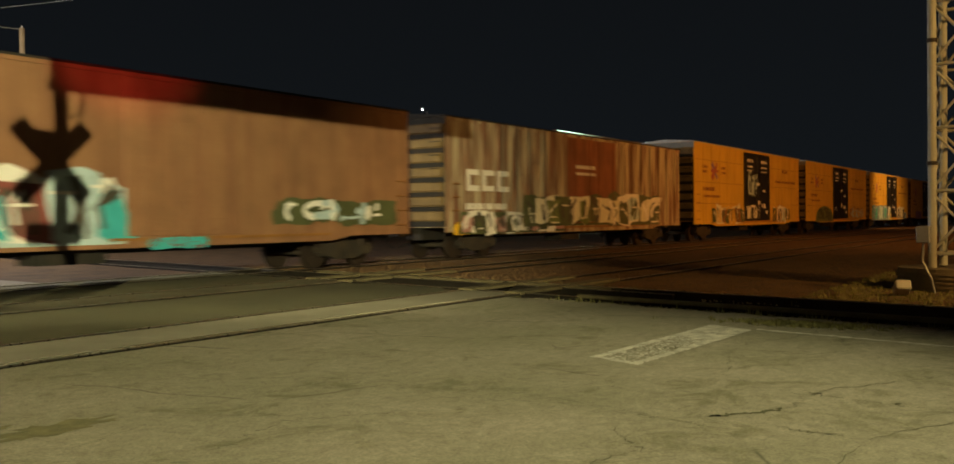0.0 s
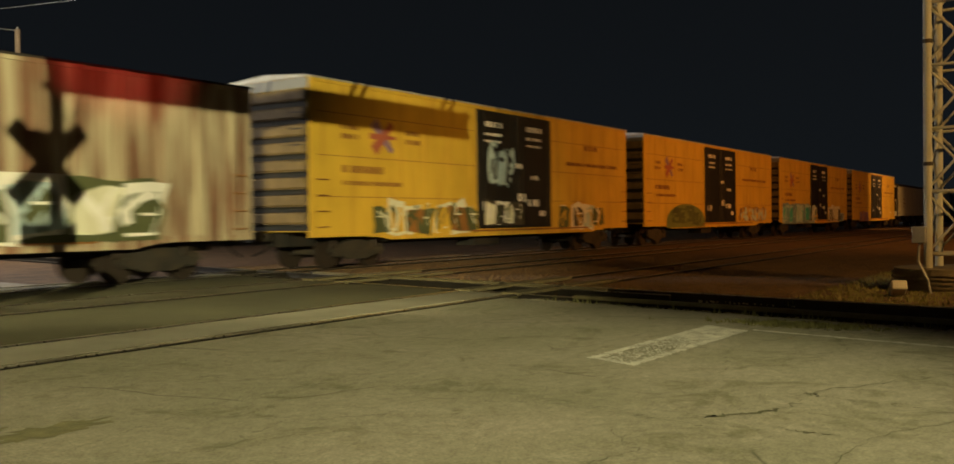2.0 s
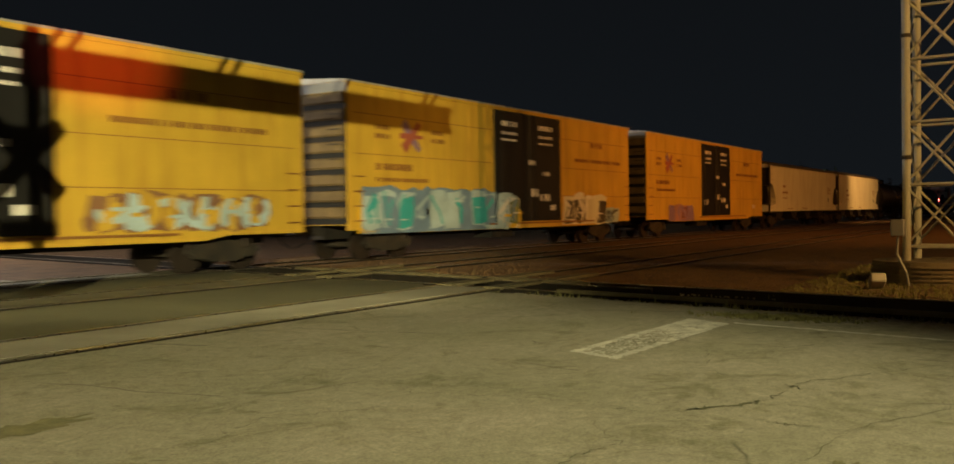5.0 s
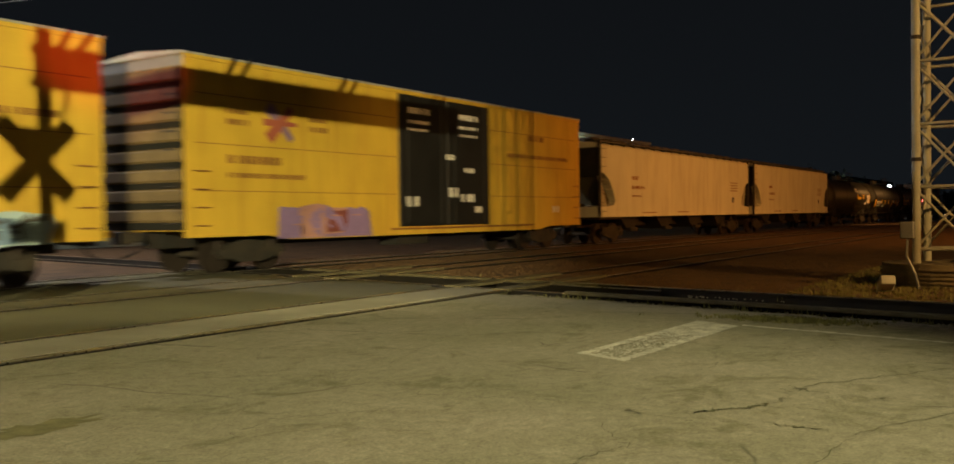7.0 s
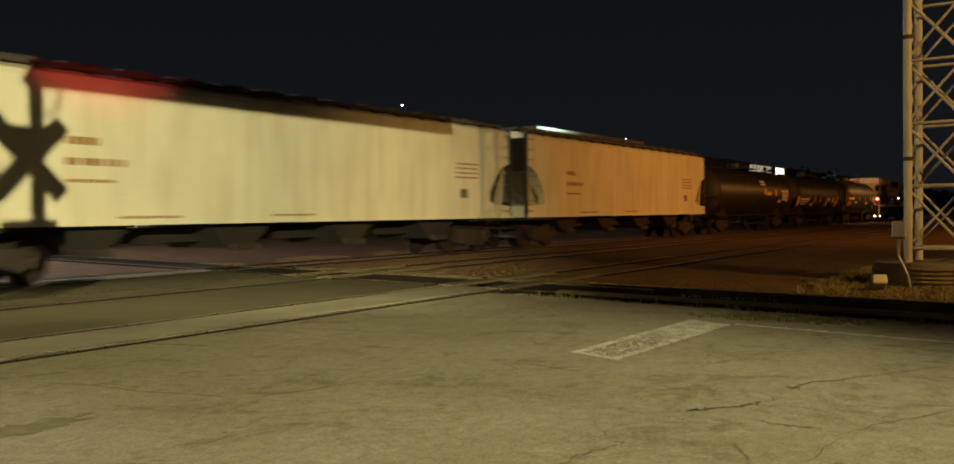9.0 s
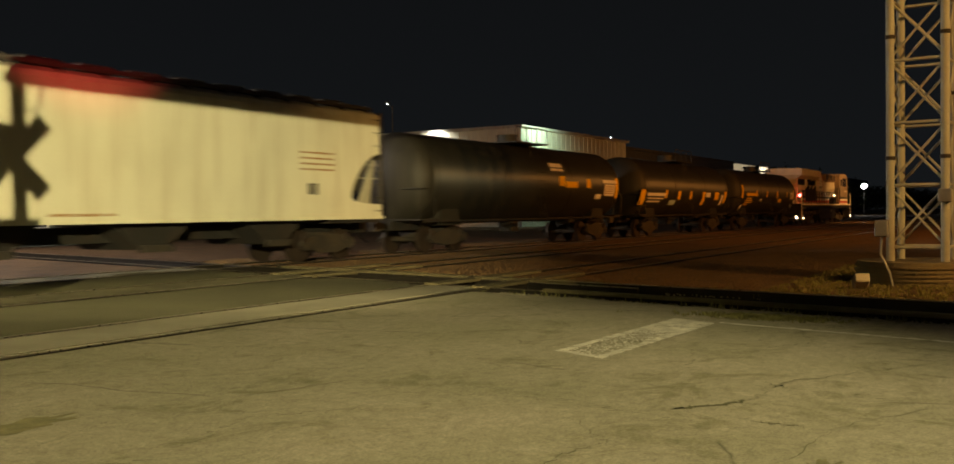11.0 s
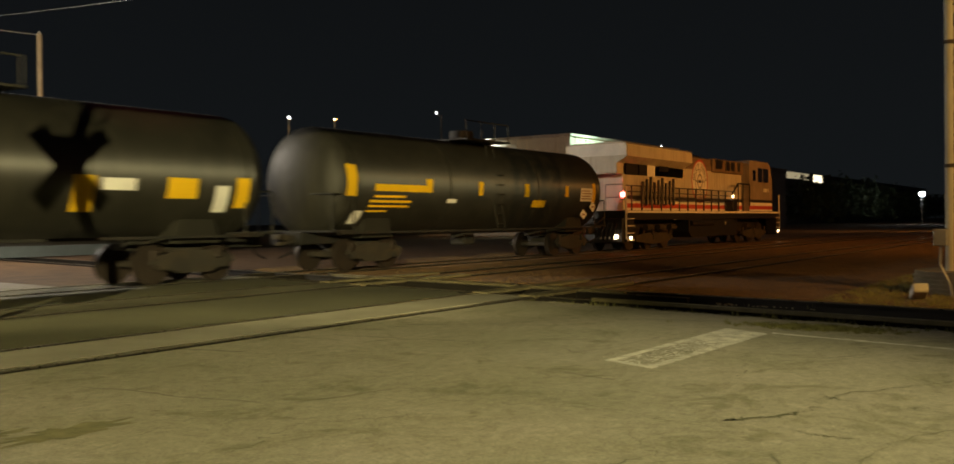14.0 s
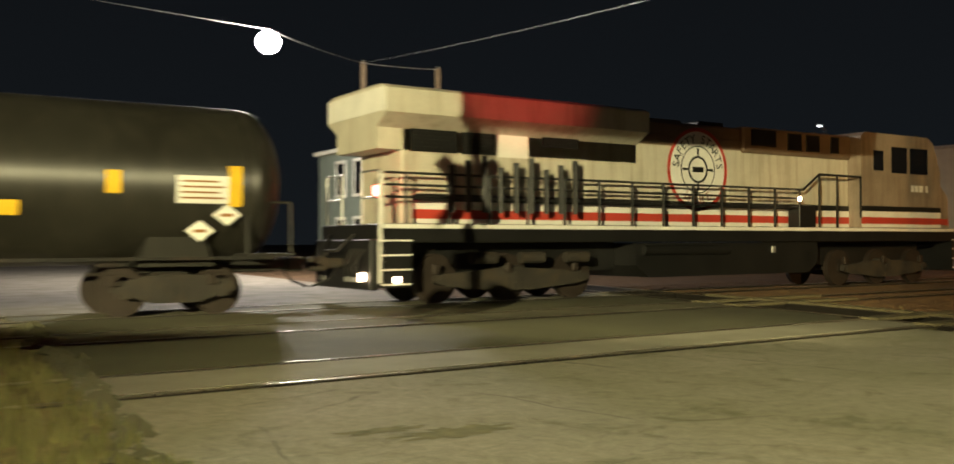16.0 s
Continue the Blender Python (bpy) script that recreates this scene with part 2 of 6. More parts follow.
M = {
    "yellow": material("railbox_yellow_paint", (0.60, 0.38, 0.042), 0.55, vary=0.14, scale=0.8, streak=0.4, stain=(0.36, 0.18, 0.025)),
    "oxide": material("oxide_red_paint", (0.25, 0.125, 0.06), 0.7, vary=0.2, streak=0.5, stain=(0.17, 0.07, 0.035)),
    "brown": material("weathered_brown_paint", (0.17, 0.085, 0.048), 0.75, vary=0.35, scale=1.0, streak=0.95, stain=(0.46, 0.40, 0.27), stain_range=(0.41, 0.60)),
    "door_brown": material("brown_door_paint", (0.24, 0.085, 0.04), 0.7, vary=0.25, streak=0.5),
    "black": material("black_door_paint", (0.010, 0.0095, 0.009), 0.55, vary=0.4),
    "roofmetal": material("galvanised_roof", (0.42, 0.42, 0.40), 0.5, 0.3, vary=0.2, streak=0.5, stain=(0.22, 0.16, 0.11)),
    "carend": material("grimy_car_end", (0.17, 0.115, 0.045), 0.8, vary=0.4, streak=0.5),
    "cap": material("grey_end_cap", (0.22, 0.22, 0.21), 0.6, 0.2, vary=0.2),
    "under": material("grimy_underframe_and_rib_shade", (0.011, 0.010, 0.008), 0.85, vary=0.5, stain=(0.06, 0.03, 0.015), stain_amount=0.25),
    "truck": material("rusty_truck_casting", (0.024, 0.02, 0.015), 0.8, vary=0.5, stain=(0.06, 0.04, 0.02), stain_amount=0.4, stain_scale=2.0),
    "wheel": material("wheel_steel", (0.035, 0.026, 0.02), 0.6, 0.4, vary=0.3),
    "cream": material("cream_hopper_paint", (0.66, 0.65, 0.50), 0.6, vary=0.10, scale=0.6, streak=0.3, stain=(0.36, 0.28, 0.17)),
    "hoptop": material("dark_hatch_steel", (0.05, 0.045, 0.04), 0.7, vary=0.4),
    "tank": material("black_tank_paint", (0.020, 0.019, 0.015), 0.58, vary=0.35, scale=0.8, streak=0.3, stain=(0.05, 0.045, 0.035), bump=0.03, spec=0.35),
    "barrel": barrel_paint(),
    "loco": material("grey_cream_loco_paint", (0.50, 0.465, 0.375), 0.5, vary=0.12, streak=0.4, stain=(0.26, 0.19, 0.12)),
    # darker and browner than the hood paint
    "cabpaint": material("dark_brown_cab_paint", (0.27, 0.215, 0.16), 0.5, vary=0.25, scale=1.2, streak=0.5, stain=(0.15, 0.10, 0.06)),
    # brown stands in for the cantilever arm's shadow on the loco's top
    "roofshade": material("loco_roof_paint_in_shade", (0.17, 0.115, 0.075), 0.6, vary=0.2),
    "locoblack": material("loco_black_paint", (0.008, 0.0078, 0.0072), 0.5, vary=0.4),
    "red": material("stripe_red", (0.45, 0.05, 0.03), 0.5, vary=0.1),
    "white": material("white_paint", (0.72, 0.70, 0.64), 0.55, vary=0.12),
    "yellowsign": material("yellow_panel", (0.75, 0.45, 0.02), 0.5, vary=0.1),
    "teal": material("teal_spray", (0.05, 0.38, 0.40), 0.5, vary=0.2),
    "pale": material("pale_blue_spray", (0.40, 0.52, 0.55), 0.5, vary=0.25),
    "purple": material("purple_spray", (0.26, 0.17, 0.33), 0.5, vary=0.25),
    "green": material("green_spray", (0.14, 0.17, 0.05), 0.5, vary=0.25),
    "maroon": material("maroon_spray", (0.20, 0.06, 0.05), 0.5, vary=0.2),
    "bar": material("stencil_dark", (0.26, 0.115, 0.028), 0.6, vary=0.2),
    "logored": material("logo_red", (0.36, 0.10, 0.06), 0.5, vary=0.1),
    "logoblue": material("logo_blue", (0.25, 0.15, 0.24), 0.5, vary=0.1),
    "glass": material("dark_glass", (0.01, 0.01, 0.012), 0.08, vary=0.1, bump=0),
    "pavement": worn_pavement(),
    "road_far": material("pale_street_asphalt", (0.27, 0.235, 0.19), 0.85, vary=0.3, scale=0.7, grain=40, bump=0.4, stain=(0.13, 0.12, 0.07), stain_amount=0.6, stain_scale=0.8),
    "dull_strip": material("dull_track_filler", (0.135, 0.125, 0.07), 0.9, vary=0.3, scale=0.8, grain=20, bump=0.4, stain=(0.07, 0.065, 0.035), stain_amount=0.5),
    "flangeway": material("packed_flangeway_dirt", (0.062, 0.054, 0.019), 0.95, vary=0.4, scale=3, grain=40, bump=0.6),
    "pitbed": material("black_crossing_bed", (0.010, 0.008, 0.006), 0.95, vary=0.5, scale=3, bump=0.8),
    # slope sheet's dark olive holds the shade of the hopper's end recess
    "slope": material("shaded_slope_sheet", (0.075, 0.07, 0.04), 0.7, vary=0.25, streak=0.4),
    "gusset": material("dull_cream_gusset", (0.38, 0.37, 0.27), 0.7, vary=0.25, streak=0.4),
    "moss": material("dark_moss", (0.165, 0.15, 0.072), 0.95, vary=0.5, scale=6, grain=60, bump=0.8),
    "olive": material("olive_spray", (0.075, 0.085, 0.035), 0.6, vary=0.3),
    "blue": material("dusty_blue_spray", (0.16, 0.24, 0.34), 0.5, vary=0.25),
    "pink": material("faded_pink_spray", (0.42, 0.22, 0.19), 0.6, vary=0.25),
    "charcoal": material("charcoal_spray", (0.06, 0.05, 0.035), 0.6, vary=0.3),
    "casting": material("dusty_diamond_casting", (0.125, 0.105, 0.052), 0.85, vary=0.35, scale=4, grain=40, bump=0.4),
    "strip": material("pale_track_concrete", (0.27, 0.25, 0.18), 0.9, vary=0.2, scale=0.8, grain=14, bump=0.4, stain=(0.17, 0.15, 0.10), stain_amount=0.4),
    "asphalt": material("road_asphalt", (0.098, 0.094, 0.048), 0.85, vary=0.25, scale=0.6, grain=40, bump=0.4),
    "ground": material("dirt_and_ballast", (0.10, 0.054, 0.022), 0.95, vary=0.55, scale=1.2, grain=22, bump=1.0),
    "stone": material("ballast_stone", (0.14, 0.084, 0.036), 0.9, vary=0.4, scale=3.0),
    "tie": material("timber_tie", (0.026, 0.019, 0.012), 0.9, vary=0.4, scale=3),
    "rail": material("rail_steel", (0.014, 0.011, 0.007), 0.7, 0.2, vary=0.4, scale=2),
    "railtop": material("polished_rail_head", (0.40, 0.36, 0.29), 0.3, 0.95, vary=0.15, bump=0),
    "roadpaint": material("worn_road_paint", (0.56, 0.53, 0.43), 0.8, vary=0.35, scale=5, grain=45, stain=(0.30, 0.28, 0.20), stain_amount=0.7, stain_scale=4.0, stain_range=(0.50, 0.62)),
    "weed": material("dry_weeds", (0.19, 0.18, 0.06), 0.9, vary=0.5, scale=4),
    "grass": material("verge_soil_grass", (0.15, 0.125, 0.045), 0.95, vary=0.5, scale=3, bump=1.0),
    "tower": material("cream_tower_paint", (0.36, 0.37, 0.31), 0.6, vary=0.15, streak=0.4, stain=(0.25, 0.17, 0.09)),
    "concrete": material("tower_base_concrete", (0.17, 0.14, 0.085), 0.9, vary=0.3, scale=2, bump=0.5),
    "steel": material("grey_galvanised_steel", (0.30, 0.30, 0.29), 0.5, 0.6, vary=0.2),
    "wood": material("weathered_pole_timber", (0.22, 0.16, 0.10), 0.85, vary=0.3, streak=0.4),
    "siding": material("white_siding", (0.17, 0.20, 0.175), 0.7, vary=0.12),
    "shed": material("ribbed_metal_wall", (0.50, 0.50, 0.44), 0.6, vary=0.1, streak=0.3),
    "darkwall": material("dark_shed_wall", (0.05, 0.045, 0.04), 0.8, vary=0.3),
    "leaf": material("night_foliage", (0.05, 0.07, 0.03), 0.8, vary=0.5),
    "lampglass": glowing("lit_lamp_glass", (1.0, 0.93, 0.82), 40.0),
    "farlamp": glowing("far_lamp_glass", (0.85, 0.95, 1.0), 6.0),
    "headlamp": glowing("far_headlamp_glass", (0.85, 0.95, 1.0), 30.0),
    "redlens": glowing("red_signal_lens", (1.0, 0.06, 0.05), 9.0),
    "warmlens": glowing("warm_step_light", (1.0, 0.72, 0.45), 4.0),
    "litpanel": glowing("lit_window_panel", (1.0, 0.88, 0.62), 0.5),
    "dimpanel": glowing("dim_window_panel", (1.0, 0.85, 0.55), 0.08),
    "orangelamp": glowing("orange_flood_glass", (1.0, 0.5, 0.15), 8.0),
}


# ---- building helpers ----
def part(name, bm, mat, parent, label="", smooth=False):
    me = bpy.data.meshes.new(name)
    bmesh.ops.recalc_face_normals(bm, faces=bm.faces)
    bm.to_mesh(me)
    bm.free()
    if smooth:
        for p in me.polygons:
            p.use_smooth = True
    me.materials.append(M[mat])
    ob = new(name, me)
    ob.parent = parent
    if label:
        tagged(ob, label)
    return ob


def thing(name, label, category, group="", kind="", at=(0, 0, 0), rz=0):
    ob = new(name)
    ob.empty_display_size = 0.2
    ob.matrix_world = pose(*at, 0, 0, rz)
    return tagged(ob, label, category, group, kind)


def box(bm, x0, x1, y0, y1, z0, z1, bevel=0.0):
    vs = [bm.verts.new((x, y, z)) for x in (x0, x1) for y in (y0, y1) for z in (z0, z1)]
    fs = [bm.faces.new([vs[i] for i in q]) for q in ((0, 1, 3, 2), (4, 6, 7, 5), (0, 4, 5, 1), (2, 3, 7, 6), (0, 2, 6, 4), (1, 5, 7, 3))]
    if bevel:
        es = list({e for f in fs for e in f.edges})
        bmesh.ops.bevel(bm, geom=es, offset=bevel, segments=1, affect="EDGES")
    return bm


def boxes(*rows, bevel=0.0):
    bm = bmesh.new()
    for r in rows:
        box(bm, *r, bevel=bevel)
    return bm


def rod(bm, a, b, r, seg=8, r2=None):
    a, b = Vector(a), Vector(b)
    d = b - a
    m = Matrix.Translation((a + b) / 2) @ d.to_track_quat("Z", "Y").to_matrix().to_4x4()
    bmesh.ops.create_cone(bm, cap_ends=True, segments=seg, radius1=r, radius2=r if r2 is None else r2, depth=d.length, matrix=m)
    return bm


def rods(pairs, r, seg=8):
    bm = bmesh.new()
    for a, b in pairs:
        rod(bm, a, b, r, seg)
    return bm


def prism(points, y0, y1, bm=None):
    """A closed outline in x and z, drawn out along y."""
    bm = bm or bmesh.new()
    a = [bm.verts.new((x, y0, z)) for x, z in points]
    b = [bm.verts.new((x, y1, z)) for x, z in points]
    bm.faces.new(a)
    bm.faces.new(list(reversed(b)))
    for i in range(len(a)):
        j = (i + 1) % len(a)
        bm.faces.new((a[i], b[i], b[j], a[j]))
    return bm


def slab(points, z0, z1):
    """A closed outline on the ground, drawn up from z0 to z1."""
    bm = bmesh.new()
    a = [bm.verts.new((x, y, z0)) for x, y in points]
    b = [bm.verts.new((x, y, z1)) for x, y in points]
    bm.faces.new(a)
    bm.faces.new(b)
    for i in range(len(a)):
        j = (i + 1) % len(a)
        bm.faces.new((a[i], a[j], b[j], b[i]))
    return bm


# ---- ground, pavement and tracks ----
RAIL_Y = (8.45, 13.41, 17.73)   # near rails of the three tracks
GAUGE = 1.435
LEAN = 0.222                    # the crossing track drifts this much in x per metre of y
CROSS_X = 12.26


def cross_x(y, k=0):
    return CROSS_X + LEAN * y + k * GAUGE * 1.02


tagged(part("ground", slab([(-900, -900), (1500, -900), (1500, 1500), (-900, 1500)], -0.8, -0.36), "ground", None),
       "dark reddish gravel and bare dirt of the rail yard", "ground", kind="structure")


def surface(name, pts, z, mat, label, category="pavement"):
    return tagged(part(name, slab(pts, -0.5, z), mat, None), label, category, kind="structure")


def edge_line(y0, y1, off, n=40, wob=0.05, k=0):
    """Points along the crossing track from y0 to y1 with a ragged outline."""
    rnd = random.Random(int(abs(off) * 100) + n)
    return [(cross_x(y0 + (y1 - y0) * i / n, k) + off + rnd.gauss(0, wob), y0 + (y1 - y0) * i / n) for i in range(n + 1)]


def left_edge(y0, y1, n=30):
    rnd = random.Random(9)
    out = []
    for i in range(n + 1):
        y = y0 + (y1 - y0) * i / n
        out.append((1.0 + 0.065 * y + rnd.gauss(0, 0.05), y))
    return out


surface("pavement", [(-60, -60), (4.0, -60), (10.4, -8)] + edge_line(-6, 8.31, -0.72, wob=0.07) + list(reversed(left_edge(3.2, 8.31))) + [(-60, 3.2)], 0.0, "pavement",
        "worn grey concrete lot with cracks and stains")
surface("track_apron", [(1.55, 8.64), (cross_x(8.6) - 0.1, 8.64), (cross_x(9.8) - 0.1, 9.8), (1.62, 9.8)], 0.004, "strip", "pale concrete strip between embedded rails")
for y0, y1 in ((8.31, 8.405), (8.495, 8.64)):
    surface("flangeway", [(1.55, y0), (cross_x(y0) - 0.3, y0), (cross_x(y1) - 0.3, y1), (1.55, y1)], -0.008, "flangeway", "olive-brown dirt packed beside the embedded rail", "dirt")
# near-black sheet under the crossing pockets, darker than the ground around it
surface("crossing_bed", edge_line(-8, 20, -0.1, 10, 0.0) + list(reversed(edge_line(-8, 20, 0.14, 10, 0.0, 1))), -0.33, "pitbed", "black bed in the pockets of the crossing", "dirt")
surface("road", [(1.65, 9.97)] + edge_line(9.97, 13.32, -0.12, 12, 0.1) + [(1.85, 13.32)], -0.004, "asphalt", "dark smooth asphalt road between the tracks", "road")
surface("track_apron", [(1.9, 13.5), (cross_x(13.5) - 0.1, 13.5), (cross_x(14.76) - 0.1, 14.76), (1.95, 14.76)], 0.004, "dull_strip", "dull concrete strip between embedded rails")
surface("road", [(1.95, 14.93)] + edge_line(14.93, 17.64, -0.15, 12, 0.1) + [(2.1, 17.64)], -0.004, "asphalt", "dark smooth asphalt road between the tracks", "road")
surface("track_apron", [(2.0, 17.82), (cross_x(17.8) - 0.1, 17.82), (cross_x(19) - 0.1, 19.06), (2.0, 19.06)], 0.0, "dull_strip", "dull concrete strip between embedded rails")
surface("road", [(2.0, 19.24), (11.8, 19.24), (13.6, 40.0), (17.0, 80.0), (2.0, 80.0)], -0.004, "road_far", "grey street beyond the tracks, lit by a street lamp", "road")
surface("verge_far", [(11.84, 19.24), (cross_x(19.24) - 0.2, 19.24), (cross_x(40) - 0.2, 40.0), (cross_x(80) - 0.2, 80.0), (17.04, 80.0), (13.64, 40.0)], -0.03, "ground", "dull grass and dirt verge past the train track", "verge")
surface("shoulder", edge_line(-8, 8.36, -0.8, 10, 0.0) + list(reversed(edge_line(-8, 8.36, -0.16, 30, 0.04))), -0.06, "dull_strip", "loose gravel shoulder beside the crossing track", "gravel")
surface("ballast_bed", edge_line(1.0, 60, 0.18, 60, 0.05, 1) + [(900, 60), (900, 1.0)], -0.04, "ground", "dark reddish ballast bed of the yard", "gravel")
surface("verge_left", [(-40, 3.2)] + left_edge(3.2, 18) + [(2.2, 60), (-40, 60)], -0.02, "grass", "yellowed grass verge beside the road edge", "verge")
surface("verge_right", edge_line(-8, 4.4, 0.2, 20, 0.08, 1) + [(18.0, 4.3), (30, 3.6), (60, 2.2), (60, -8)], -0.07, "grass", "dry weedy soil bank round the tower", "verge")


def rail_run(name, a, b, label, z=0.0):
    """One rail from a to b on the ground: foot, web and a polished head."""
    a, b = Vector((*a, 0)), Vector((*b, 0))
    d = b - a
    ob = thing(name, label, "rail", group="rails of the yard", at=(a.x, a.y, z), rz=math.degrees(math.atan2(d.y, d.x)))
    n = d.length
    part("rail_body", boxes((0, n, -0.07, 0.07, -0.32, -0.29), (0, n, -0.012, 0.012, -0.29, -0.03), (0, n, -0.036, 0.036, -0.03, 0.0)), "rail", ob)
    part("rail_head", boxes((0, n, -0.028, 0.028, 0.0, 0.014)), "railtop", ob, "polished steel running face")
    return ob


for k, y in enumerate(RAIL_Y):
    for g in (0, GAUGE):
        rail_run("rail", (-120, y + g), (420, y + g), "rusty rail with a polished head set in the crossing" if k < 2 else "shiny running rail under the passing train")
for k in (0, 1):
    rail_run("rail", (cross_x(-45, k), -45), (cross_x(16.6, k), 16.6), "rusty rail of the track that crosses at a diamond", 0.0 if k == 0 else 0.05)
    rail_run("rail", (cross_x(16.6, k), 16.6), (cross_x(70, k), 70), "rusty rail of the track that crosses at a diamond")
# guard rails and castings at each diamond
for k, y in enumerate(RAIL_Y[:2]):
    for g in (0.085, GAUGE - 0.085):
        rail_run("guard_rail", (cross_x(y) - 1.6, y + g), (cross_x(y) + 3.6, y + g), "short rusty guard rail at the diamond")
for k, s in ((0, 0.085), (1, -0.085)):
    rail_run("guard_rail", (cross_x(6.0, k) + s, 6.0), (cross_x(16.4, k) + s, 16.4), "long rusty guard rail along the crossing track", -0.06 if k == 0 else 0.0)


def casting(name, x0, x1, w, at, rz, label):
    """A dusty flat-topped diamond casting with a shaded underside."""
    ob = thing(name, label, "track casting", group="castings of the crossing diamond", at=at, rz=rz)
    part("top_plate", boxes((x0, x1, -w / 2, w / 2, -0.05, 0.009), bevel=0.008), "casting", ob)
    n = int((x1 - x0) / 0.32)
    for i in range(n):
        x = x0 + 0.16 + i * 0.32
        part("bolt", boxes((x - .02, x + .02, w * .18, w * .18 + 0.03, -0.13, -0.09), bevel=0.006), "casting", ob)


turn = math.degrees(math.atan2(1.0, LEAN))
for k in (0, 1):
    for y0, y1 in ((7.3, 8.38), (8.54, 9.8), (9.98, 13.34), (13.5, 14.78), (14.92, 16.4)):
        w = 0.14 if k == 0 else 0.24
        casting("rail_casting", 0, (y1 - y0) * math.hypot(1, LEAN), w, (cross_x(y0, k) + (w / 2 + 0.02 if k == 0 else 0.06), y0, -0.012 if k == 0 else 0.045), turn, "dusty pale casting beside a crossing rail")
for y in RAIL_Y[:2]:
    for g in (0.12, GAUGE - 0.12):
        casting("rail_casting", cross_x(y + g) - 0.2, cross_x(y + g, 1) + 2.4, 0.34, (0, y + g, 0.03), 0, "dusty pale casting along a yard rail")
casting("rail_casting", 0, 14.5, 0.13, (cross_x(-7) - 0.09, -7, 0.05), turn, "pale worn rail flange along the lot")


def sleepers(name, label, rows):
    """Timber ties, each an object of its own on one mesh."""
    ob = thing(name, label, "railway ties")
    first = None
    for x, y, rz in rows:
        if first is None:
            first = part("tie", boxes((-0.11, 0.11, -1.28, 1.28, -0.30, -0.125), bevel=0.012), "tie", ob)
            o = first
        else:
            o = new("tie", first.data)
            o.parent = ob
        o.matrix_basis = pose(x, y, (-0.17 if "diamond" in name else 0.07) + random.uniform(-0.04, 0.004), 0, 0, rz + random.uniform(-1.5, 1.5))
    return ob


for k, y in enumerate(RAIL_Y):
    sleepers("track_ties", "half-buried dark timber ties under the rails", [(cross_x(y, 1) + 2.2 + 0.55 * i + random.uniform(-.05, .05), y + GAUGE / 2, 0) for i in range(90)])
cross_rz = -math.degrees(math.atan(LEAN)) + 90
sleepers("diamond_ties", "heavy dark timbers under the crossing diamond", [(cross_x(-6 + 0.55 * i) + 0.73, -6 + 0.55 * i, cross_rz) for i in range(52)])


def stones(name, n, area, z, size, label, mat="stone"):
    """Loose ballast: squashed uneven lumps scattered over an area, joined."""
    verts, faces = [], []
    rnd = random.Random(len(name) + n)
    base = [(1, 0, 0), (-1, 0, 0), (0, 1, 0), (0, -1, 0), (0, 0, 1), (0, 0, -1)]
    tri = [(0, 2, 4), (2, 1, 4), (1, 3, 4), (3, 0, 4), (2, 0, 5), (1, 2, 5), (3, 1, 5), (0, 3, 5)]
    for _ in range(n):
        x, y = area(rnd)
        s = size * rnd.uniform(0.5, 1.4)
        a = rnd.uniform(0, 6.28)
        i = len(verts)
        for u, v, w in base:
            u, v, w = u * rnd.uniform(.6, 1.2), v * rnd.uniform(.6, 1.2), w * rnd.uniform(.4, .8)
            verts.append((x + s * (u * math.cos(a) - v * math.sin(a)), y + s * (u * math.sin(a) + v * math.cos(a)), z + s * (w + 0.2)))
        faces += [(i + p, i + q, i + r) for p, q, r in tri]
    me = bpy.data.meshes.new(name)
    me.from_pydata(verts, [], faces)
    me.materials.append(M[mat])
    tagged(new(name, me), label, "gravel", kind="stuff")


def yard_area(rnd):
    y = rnd.uniform(4.2, 22)
    return cross_x(y, 1) + 0.3 + 45 * rnd.random() ** 1.7, y


def edge_area(rnd):
    y = rnd.uniform(-1, 8.2)
    return cross_x(y) - 0.5 + rnd.gauss(0, 0.2), y


def between_area(rnd):
    y = rnd.uniform(0, 21)
    return cross_x(y) + rnd.uniform(0.1, 1.4), y


stones("ballast", 42000, yard_area, -0.04, 0.019, "loose reddish ballast stones between the tracks")
stones("bank_stones", 1500, lambda r: (r.uniform(14.5, 18.5), r.uniform(0.5, 5.5)), -0.06, 0.022, "pale scattered stones on the weedy bank", "strip")
stones("edge_gravel", 3600, edge_area, -0.06, 0.020, "pale loose gravel along the broken pavement edge", "strip")
stones("road_edge_rubble", 260, lambda r: (lambda y: (1.05 + 0.065 * y + r.gauss(0, 0.09), y))(r.uniform(3.4, 17)), -0.02, 0.09, "dark broken asphalt crumbs along the road edge", "asphalt")
stones("crossing_gravel", 1600, between_area, -0.34, 0.03, "dark ballast between the crossing rails", "pitbed")


